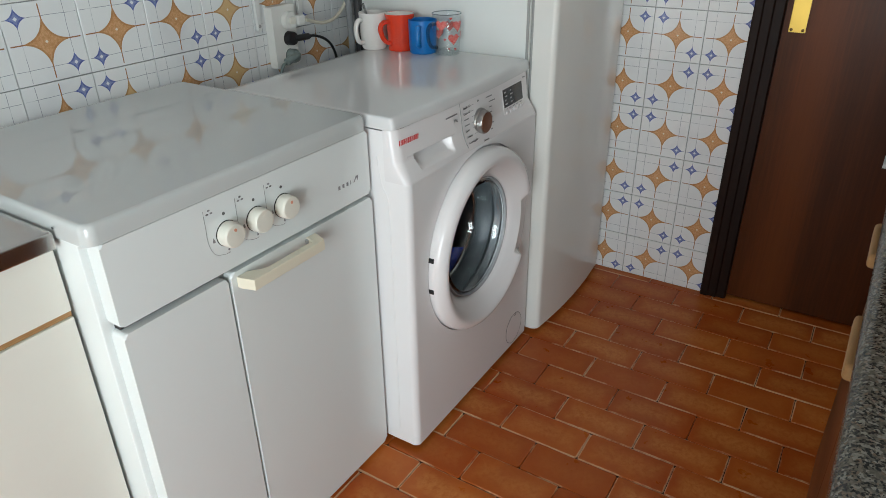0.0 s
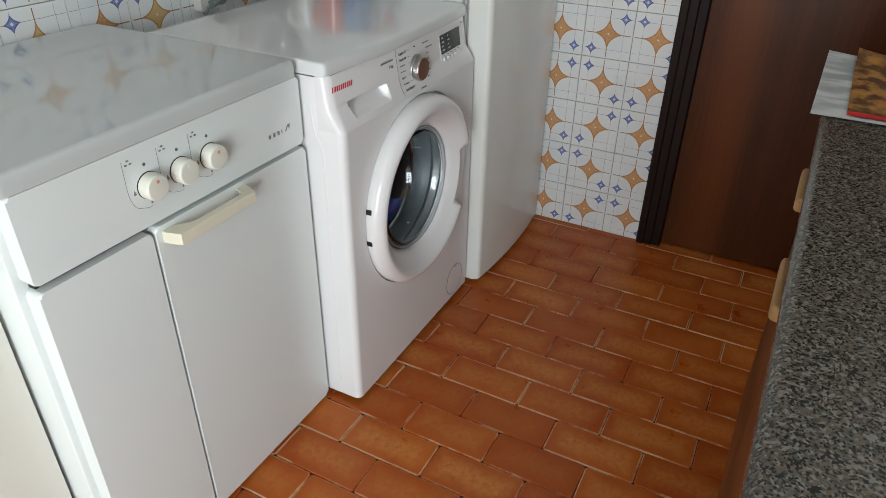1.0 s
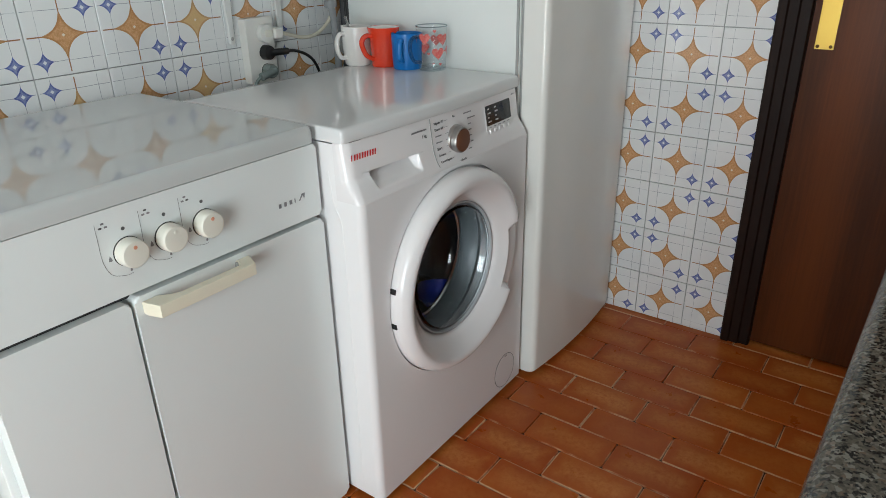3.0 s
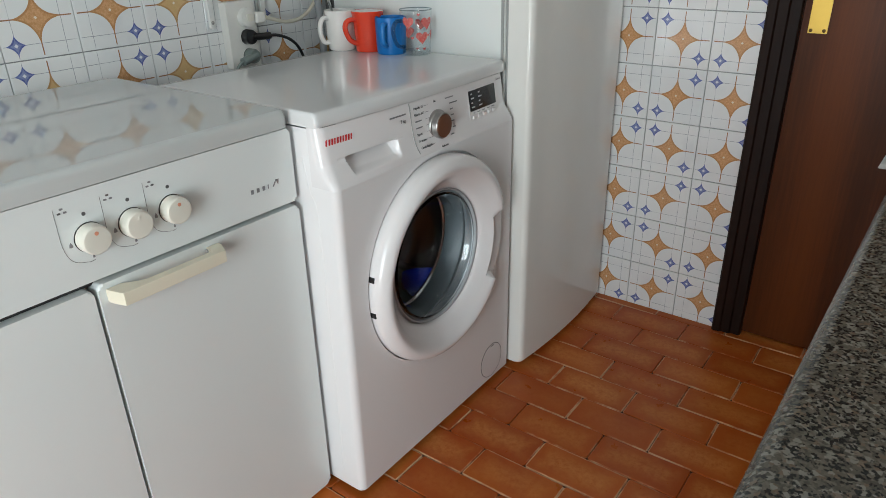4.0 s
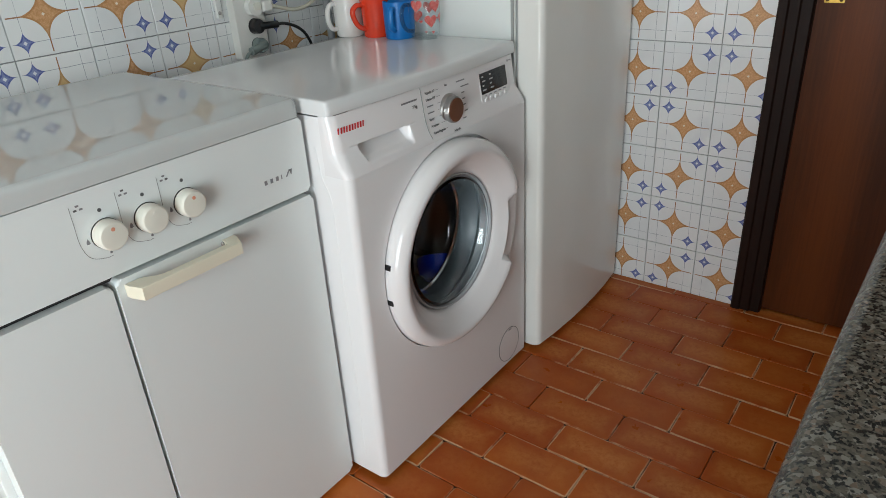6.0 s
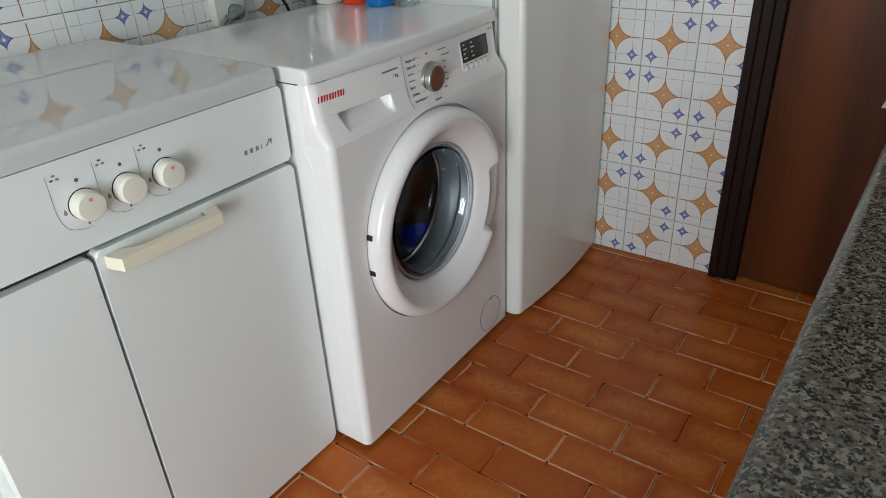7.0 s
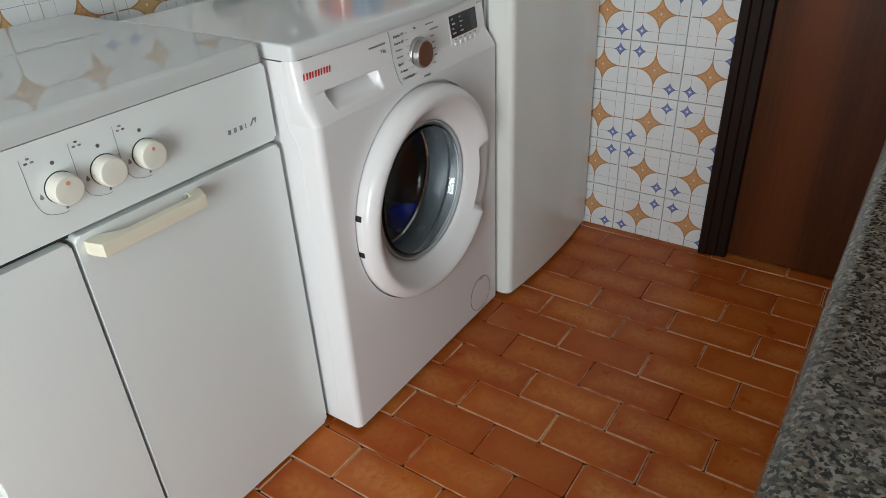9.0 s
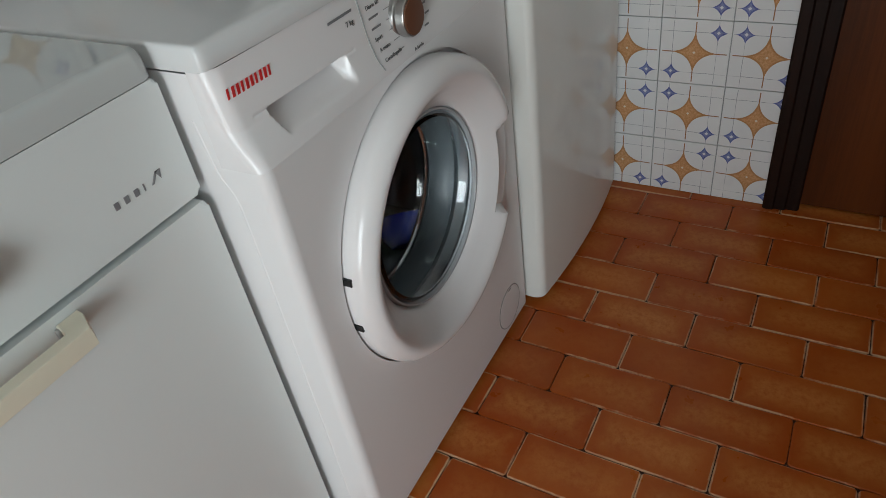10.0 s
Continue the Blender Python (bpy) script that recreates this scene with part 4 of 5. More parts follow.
# ---- refrigerator ----
def refrigerator():
    X0, X1 = 0.603, 1.103
    f = thing("refrigerator", ((X0 + X1) / 2, 0.27, 0), "tall white glossy refrigerator with closed door", "refrigerator")
    part("cabinet", box(X0, X1, 0.038, 0.578, 0.03, 1.76, 0.006, 3), fridge_side, f, "white painted cabinet")
    part("edge_trim", box(X0 - 0.0015, X0 + 0.02, 0.040, 0.047, 0.035, 1.755, 0.001, 1), gasket, f, "", 0)
    part("door_gasket", box(X0 + 0.006, X1 - 0.006, 0.028, 0.0378, 0.045, 1.745, 0.002, 1), gasket, f, "grey magnetic gasket")
    # door: bowed front with rounded upright edges
    rows = []
    n = 48
    pts = []
    for i in range(n + 1):
        x = X0 + (X1 - X0) * (0.5 - 0.5 * math.cos(math.pi * i / n))
        q = (x - (X0 + X1) / 2) / (X1 - X0) * 2
        d = min(x - X0, X1 - x)
        pts.append((x, -0.034 - 0.016 * (1 - q * q) + corner(d, 0.013)))
    ring = [(X0, 0.0275), *[(x, y) for x, y in pts], (X1, 0.0275)]
    levels = [(0.014, 0.010), (0.016, 0.004), (0.022, 0.0), (0.5, 0.0), (1.0, 0.0), (1.5, 0.0), (1.744, 0.0), (1.75, 0.004), (1.752, 0.010)]
    part("door", loft([[(x, y + (o if y < 0.02 else 0), z) for x, y in ring] for z, o in levels]), fridge_white, f, "glossy slightly yellowed door", 50)
    for x in (X0 + 0.04, X1 - 0.04):
        for y in (0.03, 0.53):
            part("foot", lathe([(0.0001, 0), (0.016, 0), (0.016, 0.02), (0.008, 0.0295), (0.0001, 0.0295)], (x, y + 0.05 if y < 0.1 else y, 0.0), "z", 14), black_plastic, f)
    part("plinth", box(X0 + 0.01, X1 - 0.01, 0.09, 0.12, 0.002, 0.0298), dark_gap, f, "", 0)
    return f


refrigerator()


# ---- granite worktop and its base units, opposite the appliances ----
def opposite_units():
    E0 = -0.758
    turn = -1.2
    def place(ob):
        ob.rotation_euler = (0, 0, radians(turn))
        return ob
    px = -0.75
    top = place(thing("granite_worktop", (px, E0, 0.83), "speckled grey granite worktop with rounded edge", "worktop"))
    prof = [(E0 - 0.62, 0.832), (E0 - 0.62, 0.862)]
    for k in range(7):
        a = radians(90 - 180 * k / 6)
        prof.append((E0 - 0.012 + 0.012 * math.cos(a), 0.847 + 0.015 * math.sin(a)))
    part("slab", extrude(prof, "x", -1.25, 0.375), granite, top, "", 60)
    group = "base units under the granite worktop"
    for k, (x0, x1) in enumerate(((-1.25, -0.652), (-0.648, -0.052), (-0.048, 0.365))):
        u = place(thing("base_unit", (px, E0, 0), "red-brown wooden base unit with oak bar handle", "kitchen cabinet", group))
        part("carcass", box(x0, x1, E0 - 0.60, E0 - 0.045, 0.10, 0.831), cream_front, u, "", 0)
        part("plinth", box(x0, x1, E0 - 0.60, E0 - 0.09, 0.001, 0.0995), fronts_wood, u, "brown plinth", 0)
        part("drawer_front", box(x0 + 0.002, x1 - 0.002, E0 - 0.0445, E0 - 0.030, 0.715, 0.828, 0.003, 2), fronts_wood, u, "red-brown drawer front")
        part("cabinet_door", box(x0 + 0.002, x1 - 0.002, E0 - 0.0445, E0 - 0.030, 0.105, 0.700, 0.003, 2), fronts_wood, u, "red-brown door")
        hx = {0: (-1.05, -0.85), 1: (-0.318, -0.205), 2: (-0.038, 0.080)}[k]
        bar = part("handle", box(hx[0], hx[1], E0 - 0.014, E0 + 0.0015, 0.752, 0.774, 0.006, 3), strip_wood, u, "oak bar handle")
        for x in (hx[0] + 0.022, hx[1] - 0.022):
            part("stand_off", box(x - 0.009, x + 0.009, E0 - 0.0298, E0 - 0.0141, 0.755, 0.771, 0.003, 2), strip_wood, bar)
    return top


opposite_units()


def sheet(x0, x1, y0, y1, z, curl, nx=18, ny=14):
    """A thin paper sheet whose corners lift a little."""
    top, low = [], []
    for j in range(ny + 1):
        r1, r2 = [], []
        for i in range(nx + 1):
            u, v = i / nx, j / ny
            h = z + curl * max(0, u + v - 1.45) ** 2 * 2 + 0.0012 * math.sin(5 * u + 3 * v) ** 2
            p = (x0 + (x1 - x0) * u, y0 + (y1 - y0) * v, h)
            r1.append(p)
            r2.append((p[0], p[1], h - 0.0004))
        top.append(r1)
        low.append(r2)
    bm = loft(top, False, False)
    return loft(low, False, False, bm)


def flyer():
    f = thing("flyer", (0.28, -0.86, 0.8625), "folded advertising flyer with food pictures on granite", "flyer")
    f.rotation_euler = (0, 0, radians(-2))
    part("cover", sheet(0.045, 0.385, -1.05, -0.768, 0.8640, 0.012), flyer_pale, f, "pale grey printed paper")
    part("picture", sheet(0.070, 0.40, -1.05, -0.812, 0.8665, 0.02), flyer_food, f, "golden brown food picture")
    part("red_band", sheet(0.057, 0.070, -1.05, -0.812, 0.8668, 0.0, 4, 10), red_print, f, "red printed band")
    return f


flyer()


# ---- shelf with microwave on the north wall ----
def wall_shelf():
    s = thing("wall_shelf", (0.35, 0.64, 1.14), "white wall shelf on two metal brackets", "shelf")
    part("board", box(0.120, 0.578, 0.350, 0.632, 1.142, 1.162, 0.002, 2), shelf_white, s, "white laminated board")
    part("edge_band", box(0.5785, 0.5805, 0.351, 0.631, 1.1425, 1.1615), gasket, s, "", 0)
    for x in (0.246, 0.399):
        b = part("bracket", extrude([(x + 0.006, 0.897), (x + 0.013, 0.893), (x + 0.020, 0.897), (x + 0.025, 1.08), (x + 0.029, 1.118), (x + 0.038, 1.1415), (x - 0.010, 1.1415), (x - 0.003, 1.118), (x + 0.001, 1.08)], "y", 0.6335, 0.6255, 0.002), bracket_white, s, "white pressed metal bracket")
        part("bracket_arm", extrude([(0.40, 1.1415), (0.632, 1.1415), (0.632, 1.085), (0.618, 1.116), (0.596, 1.130), (0.40, 1.1385)], "x", x + 0.002, x + 0.024, 0.002), bracket_white, b)
        for z in (0.908, 1.112):
            part("screw", lathe([(0.0001, 0), (0.0045, 0), (0.0045, 0.001), (0.002, 0.003), (0.0001, 0.003)], (x + 0.013, 0.6262, z), "y", 12), silver if z < 1 else dark_gap, b)
    return s


wall_shelf()


def microwave():
    m = thing("microwave", (0.36, 0.50, 1.1625), "white microwave oven standing on the wall shelf", "microwave")
    part("housing", box(0.135, 0.590, 0.345, 0.622, 1.176, 1.43, 0.004, 2), shelf_white, m)
    part("bottom_plate", box(0.150, 0.575, 0.352, 0.615, 1.1715, 1.1758), black_plastic, m, "dark metal bottom", 0)
    part("door", box(0.140, 0.480, 0.325, 0.3445, 1.180, 1.426, 0.004, 2), shelf_white, m)
    part("door_window", box(0.175, 0.445, 0.3225, 0.3247, 1.215, 1.39, 0.001, 1), black_gloss, m, "dark door window")
    part("keypad", box(0.484, 0.586, 0.327, 0.3445, 1.180, 1.426, 0.004, 2), shelf_white, m)
    for x in (0.17, 0.56):
        for y in (0.37, 0.60):
            part("foot", lathe([(0.0001, 0), (0.012, 0), (0.012, 0.0088), (0.0001, 0.0088)], (x, y, 1.1626), "z", 14), black_plastic, m)
    return m


microwave()


# ---- sockets, plugs, tap and cables behind the washer ----
WALL = NORTH - 0.008


def sockets():
    s = thing("socket_block", (0.33, WALL, 0.80), "white triple wall socket block, upright", "power socket")
    part("housing", extrude(rounded(0.288, 0.371, 0.795, 0.951, 0.004), "y", WALL, WALL - 0.026, 0.003, 3), plug_white, s)
    for z in (0.913, 0.868, 0.823):
        part("socket_well", lathe([(0.0195, -0.003), (0.0205, 0.0012), (0.0185, 0.0012), (0.0175, -0.003)], (0.338, WALL - 0.026, z), "y", 28, False), plug_white, s)
        part("well_bottom", lathe([(0.0001, 0.0), (0.0180, 0.0), (0.0180, 0.0004), (0.0001, 0.0004)], (0.338, WALL - 0.026, z), "y", 28), dark_gap, s)
    Y = WALL - 0.027
    p = thing("white_plug", (0.345, Y, 0.913), "white round plug with square rocker switch", "plug")
    part("disc", lathe([(0.0001, 0), (0.0225, 0), (0.0225, 0.010), (0.021, 0.014), (0.0001, 0.015)], (0.340, Y, 0.913), "y", 32), plug_white, p)
    part("rocker", extrude(rounded(0.332, 0.352, 0.905, 0.922, 0.003), "y", Y - 0.0152, Y - 0.019, 0.001), knob_white, p)
    part("side_block", box(0.356, 0.384, Y - 0.024, Y - 0.002, 0.898, 0.924, 0.005, 3), plug_white, p)
    q = thing("black_plug", (0.345, Y, 0.868), "black angled mains plug in the wall socket", "plug")
    part("disc", lathe([(0.0001, 0), (0.0175, 0), (0.0175, 0.014), (0.016, 0.018), (0.0001, 0.020)], (0.339, Y, 0.868), "y", 28), black_plastic, q)
    part("strain_relief", tube([(0.342, Y - 0.014, 0.868), (0.362, Y - 0.018, 0.867), (0.392, Y - 0.020, 0.866)], 0.0085, 12, 1.0), black_plastic, q)
    g = thing("grey_plug", (0.345, Y, 0.823), "grey-green mains plug in the wall socket", "plug")
    part("disc", lathe([(0.0001, 0), (0.0175, 0), (0.0175, 0.016), (0.015, 0.022), (0.0001, 0.022)], (0.339, Y, 0.823), "y", 28), plug_grey, g)
    part("strain_relief", tube([(0.346, Y - 0.016, 0.824), (0.322, Y - 0.020, 0.820), (0.300, Y - 0.021, 0.815)], 0.010, 12, 1.0), plug_grey, g)


sockets()


def cable(name, points, radius, mat, label, sides=10):
    return single(name, tube(points, radius, sides), mat, label, "cable")


Y = WALL - 0.045
cable("black_cable", [(0.390, Y, 0.866), (0.415, Y - 0.004, 0.864), (0.450, Y - 0.008, 0.850), (0.478, Y - 0.008, 0.824), (0.497, Y - 0.004, 0.78), (0.50, Y, 0.70), (0.50, Y, 0.40)], 0.0038, black_plastic, "black mains cable running behind the washer")
cable("grey_cable", [(0.302, Y, 0.815), (0.288, Y, 0.806), (0.279, Y, 0.786), (0.276, Y, 0.74), (0.276, Y, 0.40)], 0.0042, plug_grey, "grey-green mains cable running down the wall")
cable("white_cable", [(0.384, Y - 0.005, 0.910), (0.41, Y - 0.005, 0.902), (0.45, Y - 0.006, 0.893), (0.50, Y - 0.006, 0.899), (0.545, Y - 0.006, 0.930), (0.572, Y - 0.006, 0.985), (0.580, Y - 0.006, 1.05), (0.572, Y - 0.004, 1.12), (0.560, Y, 1.18), (0.55, Y + 0.01, 1.22)], 0.0048, cable_white, "cream cable looping up the tiled wall")
cable("black_cable", [(0.545, Y + 0.01, 1.20), (0.552, Y, 1.14), (0.568, Y - 0.012, 1.07), (0.588, Y - 0.02, 1.0), (0.594, Y - 0.02, 0.92), (0.592, Y - 0.02, 0.80), (0.59, Y - 0.02, 0.40)], 0.0042, black_plastic, "black cable hanging beside the refrigerator")
cable("black_cable", [(0.575, Y + 0.01, 1.20), (0.585, Y - 0.004, 1.10), (0.598, Y - 0.012, 1.0), (0.606, Y - 0.012, 0.92), (0.615, Y - 0.01, 0.84), (0.62, Y, 0.40)], 0.0036, black_plastic, "black cable hanging beside the refrigerator")
cable("grey_hose", [(0.548, Y - 0.012, 0.965), (0.553, Y - 0.012, 0.93), (0.560, Y - 0.010, 0.86), (0.562, Y - 0.008, 0.78), (0.55, Y, 0.40)], 0.0095, hose_grey, "grey rubber water hose of the washer", 14)


# added dark tube: stands in for the shaded gap behind the refrigerator
single("drain_hose", tube([(0.600, 0.585, 1.205), (0.602, 0.584, 1.12), (0.606, 0.582, 1.00), (0.606, 0.582, 0.85), (0.600, 0.582, 0.60), (0.596, 0.585, 0.25)], 0.015, 14), gap_shade_dark, "dark grey tube standing in for the shade behind the refrigerator", "hose")


def tap():
    t = thing("wall_tap", (0.535, WALL, 1.0), "chrome washer tap with round knob", "tap")
    part("rose", lathe([(0.0001, 0), (0.024, 0), (0.022, 0.006), (0.011, 0.012), (0.0001, 0.012)], (0.530, WALL, 1.008), "y", 28), tap_grey, t)
    part("valve", lathe([(0.0001, 0.01), (0.012, 0.01), (0.012, 0.050), (0.0001, 0.050)], (0.530, WALL, 1.012), "y", 20), chrome, t)
    part("knob", lathe([(0.0001, 0.046), (0.014, 0.046), (0.021, 0.053), (0.022, 0.066), (0.018, 0.073), (0.0001, 0.076)], (0.532, WALL, 1.028), "y", 24), tap_grey, t, "dull metal tap knob")
    part("spout", tube([(0.532, WALL - 0.035, 1.008), (0.540, WALL - 0.048, 1.004), (0.546, WALL - 0.053, 0.990), (0.548, WALL - 0.053, 0.972)], 0.0065, 12), chrome, t)
    part("nut", lathe([(0.0001, 0), (0.016, 0), (0.017, 0.004), (0.017, 0.014), (0.015, 0.018), (0.0001, 0.018)], (0.548, WALL - 0.055, 0.958), "z", 18), hose_grey, t, "grey hose nut")


tap()


# ---- mugs on the washing machine ----
MZ = 0.8260


def mug(name, x, y, profile, mat, label, grip, grip_r, grip_mat=None, ang=215, sides=12, flat=1.3):
    """A mug: turned body with inner wall, and a handle; profile goes up the outside and down the inside."""
    m = thing(name, (x, y, MZ), label, "mug", "mugs on the washing machine")
    part("body", lathe([(r, h * 0.94) for r, h in profile], (x, y, MZ), "z", 48, False), mat, m)
    a = radians(ang)
    pts = [(x + math.cos(a) * r, y + math.sin(a) * r, MZ + h * 0.94) for r, h in grip]
    part("handle", tube(pts, grip_r, sides, flat), grip_mat or mat, m)
    return m


mug("white_mug", 0.515, 0.462, [(0.0005, 0.001), (0.030, 0.0), (0.033, 0.003), (0.036, 0.02), (0.0385, 0.08), (0.0395, 0.100), (0.0380, 0.1015), (0.0365, 0.099), (0.0345, 0.03), (0.030, 0.008), (0.0005, 0.006)],
    white_ceramic, "white ceramic mug with a spoon in it", [(0.036, 0.083), (0.049, 0.083), (0.058, 0.069), (0.059, 0.045), (0.050, 0.024), (0.034, 0.022)], 0.0058, ang=165)
mug("red_mug", 0.534, 0.388, [(0.0005, 0.001), (0.031, 0.0), (0.033, 0.003), (0.0335, 0.03), (0.0365, 0.08), (0.0405, 0.099), (0.0398, 0.1005), (0.0390, 0.0998)],
    red_ceramic, "red glazed ceramic mug with flared rim", [(0.036, 0.080), (0.051, 0.081), (0.062, 0.072), (0.063, 0.056), (0.052, 0.032), (0.032, 0.020)], 0.0060, ang=162)
red_in = next(o for o in scene.objects if o.name == "red_mug")
part("inside", lathe([(0.0390, 0.0938), (0.0378, 0.092), (0.0345, 0.075), (0.0315, 0.03), (0.028, 0.008), (0.0005, 0.006)], (0.534, 0.388, MZ), "z", 48, False), white_ceramic, red_in, "white glazed inside")
mug("blue_mug", 0.534, 0.315, [(0.0005, 0.001), (0.033, 0.0), (0.0345, 0.002), (0.036, 0.02), (0.0375, 0.088), (0.037, 0.0895), (0.0355, 0.088), (0.034, 0.02), (0.031, 0.006), (0.0005, 0.005)],
    mug_blue, "blue plastic mug without pattern", [(0.0365, 0.074), (0.052, 0.074), (0.057, 0.060), (0.056, 0.034), (0.036, 0.022)], 0.0052, ang=200)
gm = mug("glass_mug", 0.547, 0.248, [(0.0320, 0.001), (0.0328, 0.004), (0.0332, 0.012), (0.0346, 0.04), (0.0378, 0.107), (0.0379, 0.1090)], clear_glass, "clear glass mug printed with red hearts",
         [(0.0365, 0.084), (0.052, 0.084), (0.061, 0.070), (0.060, 0.045), (0.050, 0.026), (0.033, 0.022)], 0.0044, rim_glass, ang=160, flat=1.3)
part("base", lathe([(0.0005, 0.0), (0.030, 0.0), (0.0318, 0.002), (0.0322, 0.008), (0.029, 0.011), (0.0005, 0.0095)], (0.547, 0.248, MZ), "z", 40, False), clear_glass, gm, "thick glass base")
part("rim", lathe([(r, h - 0.0065) for r, h in ((0.0372, 0.1088), (0.0374, 0.1100), (0.0381, 0.1104), (0.0386, 0.1096), (0.0384, 0.1084), (0.0376, 0.1080), (0.0372, 0.1088))], (0.547, 0.248, MZ), "z", 40, False), rim_glass, gm, "rounded glass rim")


def heart(angle, h, size, parent, x, y):
    """A printed heart wrapped round the glass."""
    bm = bmesh.new()
    ring = []
    for k in range(22):
        t = 2 * math.pi * k / 22
        u = size * (16 * math.sin(t) ** 3) / 17
        v = size * (13 * math.cos(t) - 5 * math.cos(2 * t) - 2 * math.cos(3 * t) - math.cos(4 * t)) / 17
        z = h + v
        r = 0.0331 + (z - 0.01) * 0.0051 / 0.098 + 0.0007
        a = radians(angle) + u / r
        ring.append(bm.verts.new((x + r * math.cos(a), y + r * math.sin(a), MZ + z)))
    c = Vector((0, 0, 0))
    for v in ring:
        c += v.co / len(ring)
    d = Vector((c.x - x, c.y - y, 0))
    d.normalize()
    r = 0.0331 + (h - 0.01) * 0.0051 / 0.098 + 0.0007
    mid = bm.verts.new((x + d.x * r, y + d.y * r, c.z))
    for k in range(22):
        bm.faces.new((ring[k], ring[(k + 1) % 22], mid))
    return part("heart_print", bm, red_speckle, parent, "red speckled heart print")


def speckle():
    m = Nodes("red_speckled_print")
    n = m.noise(m.position(), 900, 2, 0.6)
    m.set(color=m.mix(m.step(n, 0.48, 0.60), (0.62, 0.04, 0.03), (0.80, 0.42, 0.38)), rough=0.35)
    return m.mat


red_speckle = speckle()
for ang, h, s in ((262, 0.080, 0.0140), (242, 0.046, 0.0140), (188, 0.082, 0.0135), (204, 0.045, 0.0035), (228, 0.100, 0.0035), (252, 0.018, 0.0035), (222, 0.020, 0.0025), (272, 0.050, 0.003), (300, 0.050, 0.012), (20, 0.07, 0.013), (70, 0.05, 0.013), (120, 0.075, 0.012)):
    heart(ang, h * 0.94, s * 1.2, gm, 0.547, 0.248)
single("teaspoon", tube([(0.518, 0.468, MZ + 0.012), (0.506, 0.472, MZ + 0.07), (0.492, 0.476, MZ + 0.118)], 0.0026, 8, 1.6), chrome, "steel teaspoon standing in the white mug", "spoon")


# ---- tiles: wall and floor pieces, shared meshes ----
def tile_mesh(name, wx, wz, thick, mat, axis):
    """A tile with softened rim; axis is the way it faces ('x': -x, 'y': -y, 'z': up)."""
    r = 0.0007
    def at(u, v, w):
        return {"x": (-w, u, v), "y": (u, -w, v), "z": (u, v, w)}[axis]
    bm = bmesh.new()
    rows = []
    for inset, w in ((0.0, 0.0), (0.0, thick - r), (r, thick)):
        a, b = wx / 2 - inset, wz / 2 - inset
        rows.append([at(-a, -b, w), at(a, -b, w), at(a, b, w), at(-a, b, w)])
    loft(rows, True, True, bm)
    return mesh_of(name, bm, mat, 0)


def lay(mesh, parent, place, tilt=0.0, name="tile"):
    ob = new(name, mesh)
    ob.parent = parent
    ob.location = Vector(place) - origin_of(parent)
    if tilt:
        ob.rotation_euler = (random.uniform(-tilt, tilt), random.uniform(-tilt, tilt), random.uniform(-tilt, tilt))
    return ob


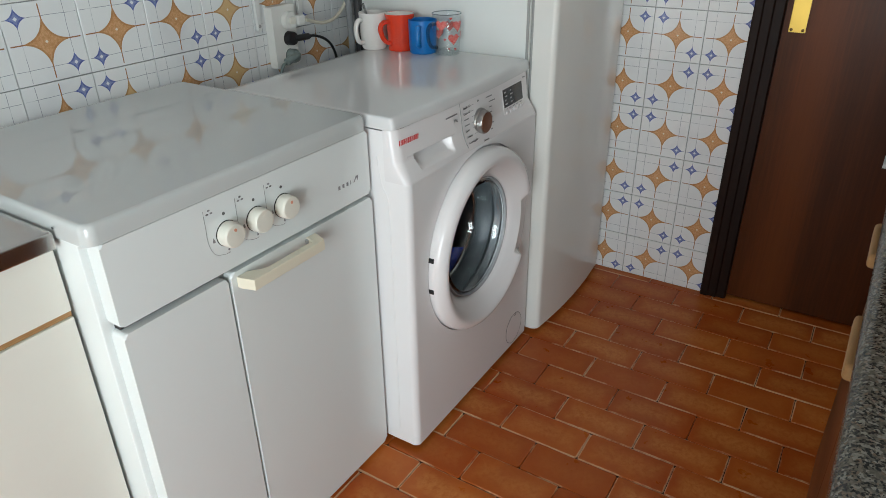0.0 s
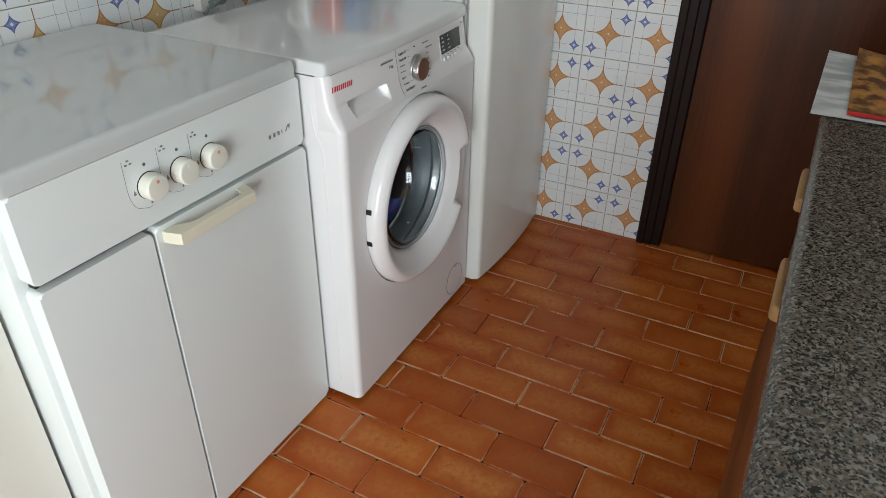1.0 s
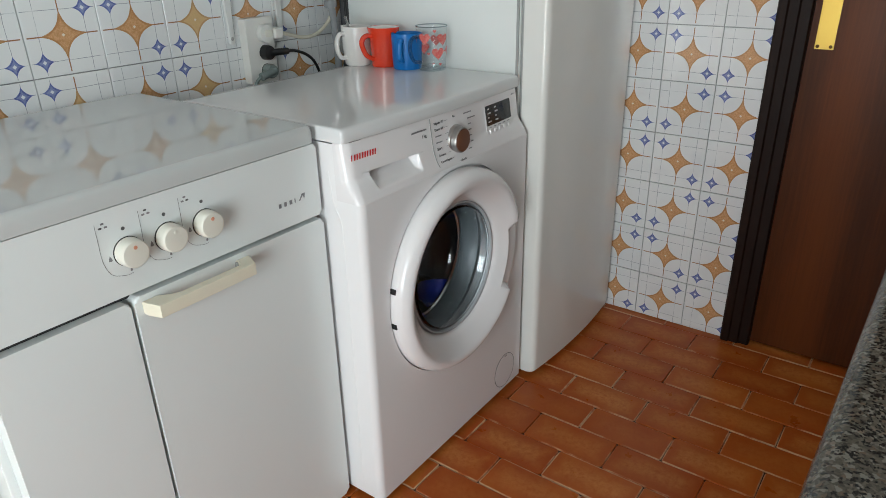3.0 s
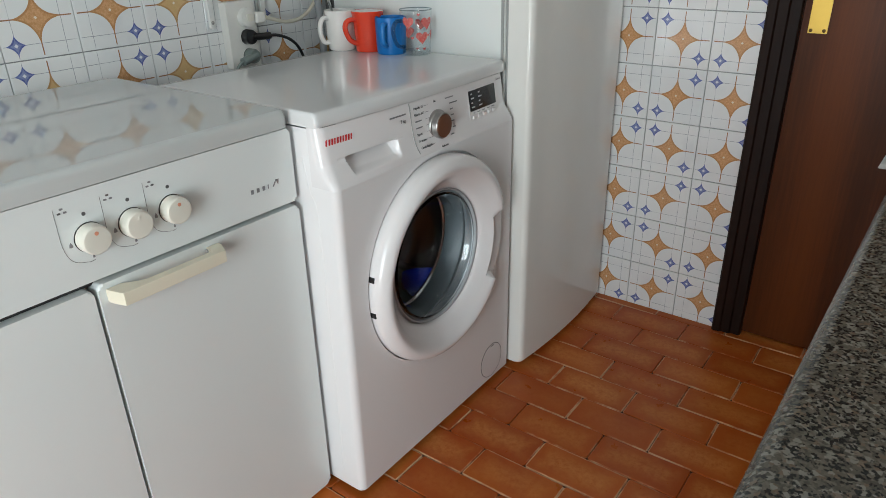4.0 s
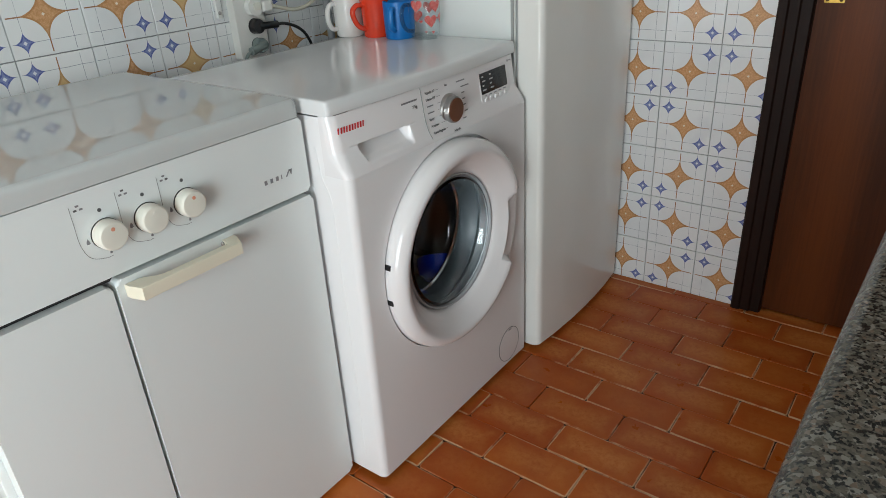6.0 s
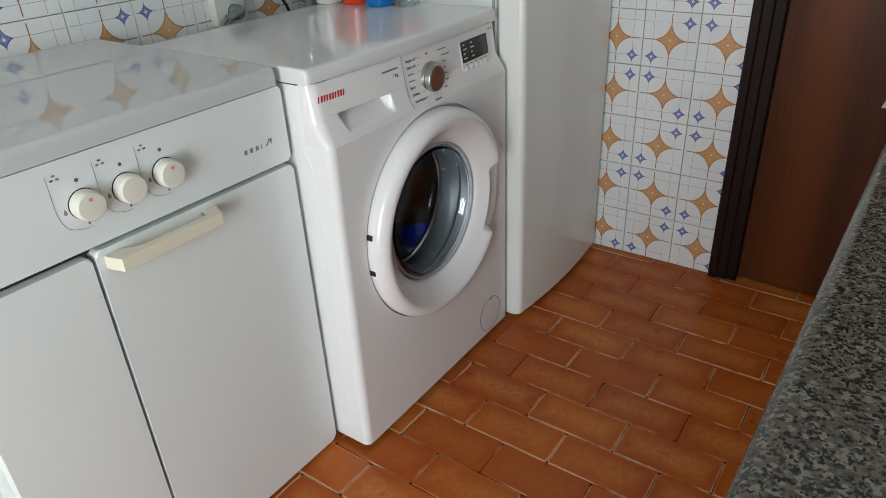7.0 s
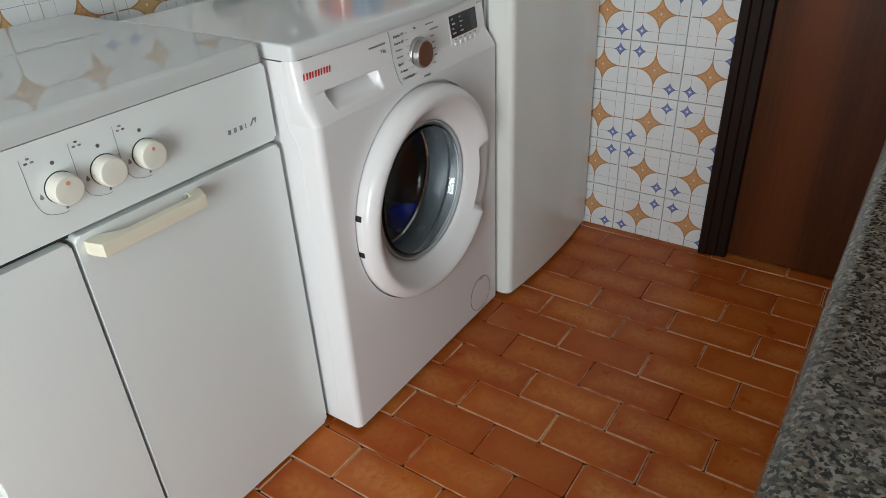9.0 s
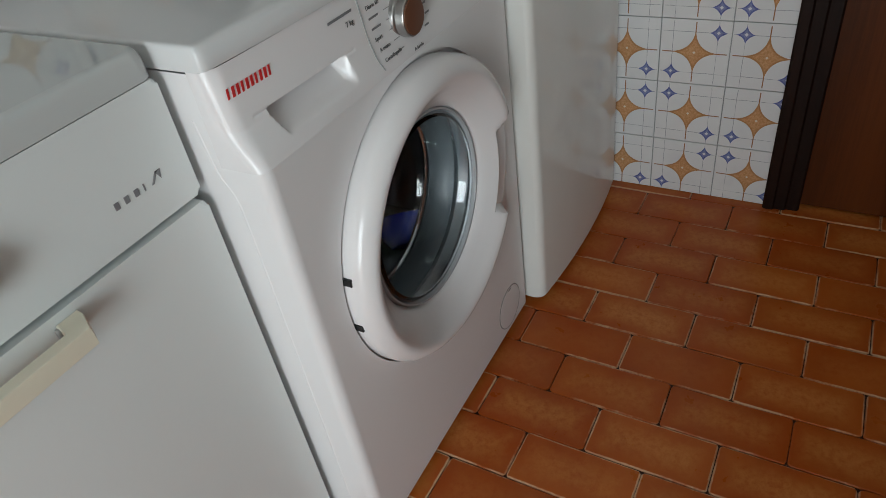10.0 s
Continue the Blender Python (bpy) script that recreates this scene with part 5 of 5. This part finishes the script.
def tile_walls():
    P, G = 0.15, 0.0019
    shared = {}
    # east wall: rows from the floor up to the ceiling, cut at floor, door frame and corner
    rest_e, rest_n = bmesh.new(), bmesh.new()
    for j in range(0, 17):
        z0, z1 = max(0.0005, 0.071 - P / 2 + P * j), min(TOP, 0.071 + P / 2 + P * j)
        for i in range(-5, 3):
            y1, y0 = -0.051 + P / 2 - P * i, -0.051 - P / 2 - P * i
            y0, y1 = max(y0, -0.3985), min(y1, NORTH - 0.009)
            if y1 - y0 < 0.01 or z1 - z0 < 0.01:
                continue
            if i >= -1 and j < 9:
                key = (round(y1 - y0, 4), round(z1 - z0, 4))
                if key not in shared:
                    shared[key] = tile_mesh("tile", key[0] - G, key[1] - G, 0.0075, tiles_east, "x")
                lay(shared[key], wall_east, (EAST + 0.001, (y0 + y1) / 2, (z0 + z1) / 2), 0.0025)
            else:
                box(EAST - 0.0065, EAST + 0.001, y0 + G / 2, y1 - G / 2, z0 + G / 2, z1 - G / 2, bm=rest_e)
    tagged(part("tile_field", rest_e, tiles_east, wall_east, "", 0), kind="stuff")
    shared.clear()
    for j in range(-9, 9):
        z0, z1 = max(0.0005, 1.259 - P / 2 + P * j), min(TOP, 1.259 + P / 2 + P * j)
        for i in range(-15, 10):
            x0, x1 = max(WEST, -0.278 - P / 2 + P * i), min(EAST - 0.0005, -0.278 + P / 2 + P * i)
            if x1 - x0 < 0.01 or z1 - z0 < 0.01:
                continue
            if -3 <= i <= 6 and -4 <= j <= 1:
                key = (round(x1 - x0, 4), round(z1 - z0, 4))
                if key not in shared:
                    shared[key] = tile_mesh("tile", key[0] - G, key[1] - G, 0.0085, tiles_north, "y")
                lay(shared[key], wall_north, ((x0 + x1) / 2, NORTH + 0.001, (z0 + z1) / 2), 0.0025)
            else:
                box(x0 + G / 2, x1 - G / 2, NORTH - 0.0075, NORTH + 0.001, z0 + G / 2, z1 - G / 2, bm=rest_n)
    tagged(part("tile_field", rest_n, tiles_north, wall_north, "", 0), kind="stuff")


tile_walls()


def floor_tile_mesh(k):
    """A 10 x 20.5 cm tile with rounded, slightly uneven corners and rim."""
    rnd = random.Random(100 + k)
    base = rounded(-0.0496, 0.0496, -0.1028, 0.1028, 0.008, 4)
    def outline(o):
        return [(x * (1 - o / 0.0494), y * (1 - o / 0.1026)) for x, y in base]
    jig = [(rnd.uniform(-0.0006, 0.0006), rnd.uniform(-0.0006, 0.0006)) for _ in base]
    bm = bmesh.new()
    loft([[(x + a, y + b, z) for (x, y), (a, b) in zip(outline(o), jig)] for o, z in ((0.0, -0.0055), (0.0001, -0.0014), (0.0008, -0.0004), (0.0026, 0.0))], True, True, bm)
    return mesh_of("tile", bm, floor_glaze, 60)


def lay_floor():
    meshes = [floor_tile_mesh(k) for k in range(5)]
    rest = bmesh.new()
    rnd = random.Random(7)
    for c in range(-26, 13):
        x = -0.0194 + 0.1007 * c + 0.05035
        if x - 0.05 < WEST - 0.08 or x - 0.05 > EAST:
            continue
        off = -0.1035 if c % 2 == 1 else 0.0
        for k in range(-9, 6):
            y = -0.128 + off + 0.207 * k + 0.1035
            if y > NORTH + 0.09 or y < SOUTH - 0.1:
                continue
            if x > -0.62 and y < 0.22:
                ob = lay(meshes[rnd.randrange(5)], subfloor, (x, y, rnd.uniform(-0.0006, 0.0003)))
                ob.rotation_euler = (rnd.uniform(-0.003, 0.003), rnd.uniform(-0.004, 0.004), rnd.uniform(-0.006, 0.006) + (math.pi if rnd.random() < 0.5 else 0))
            else:
                box(x - 0.0490, x + 0.0490, y - 0.1022, y + 0.1022, -0.0055, -0.0002, bm=rest)
    tagged(part("tile_field", rest, floor_glaze, subfloor, "", 0), kind="stuff")


lay_floor()
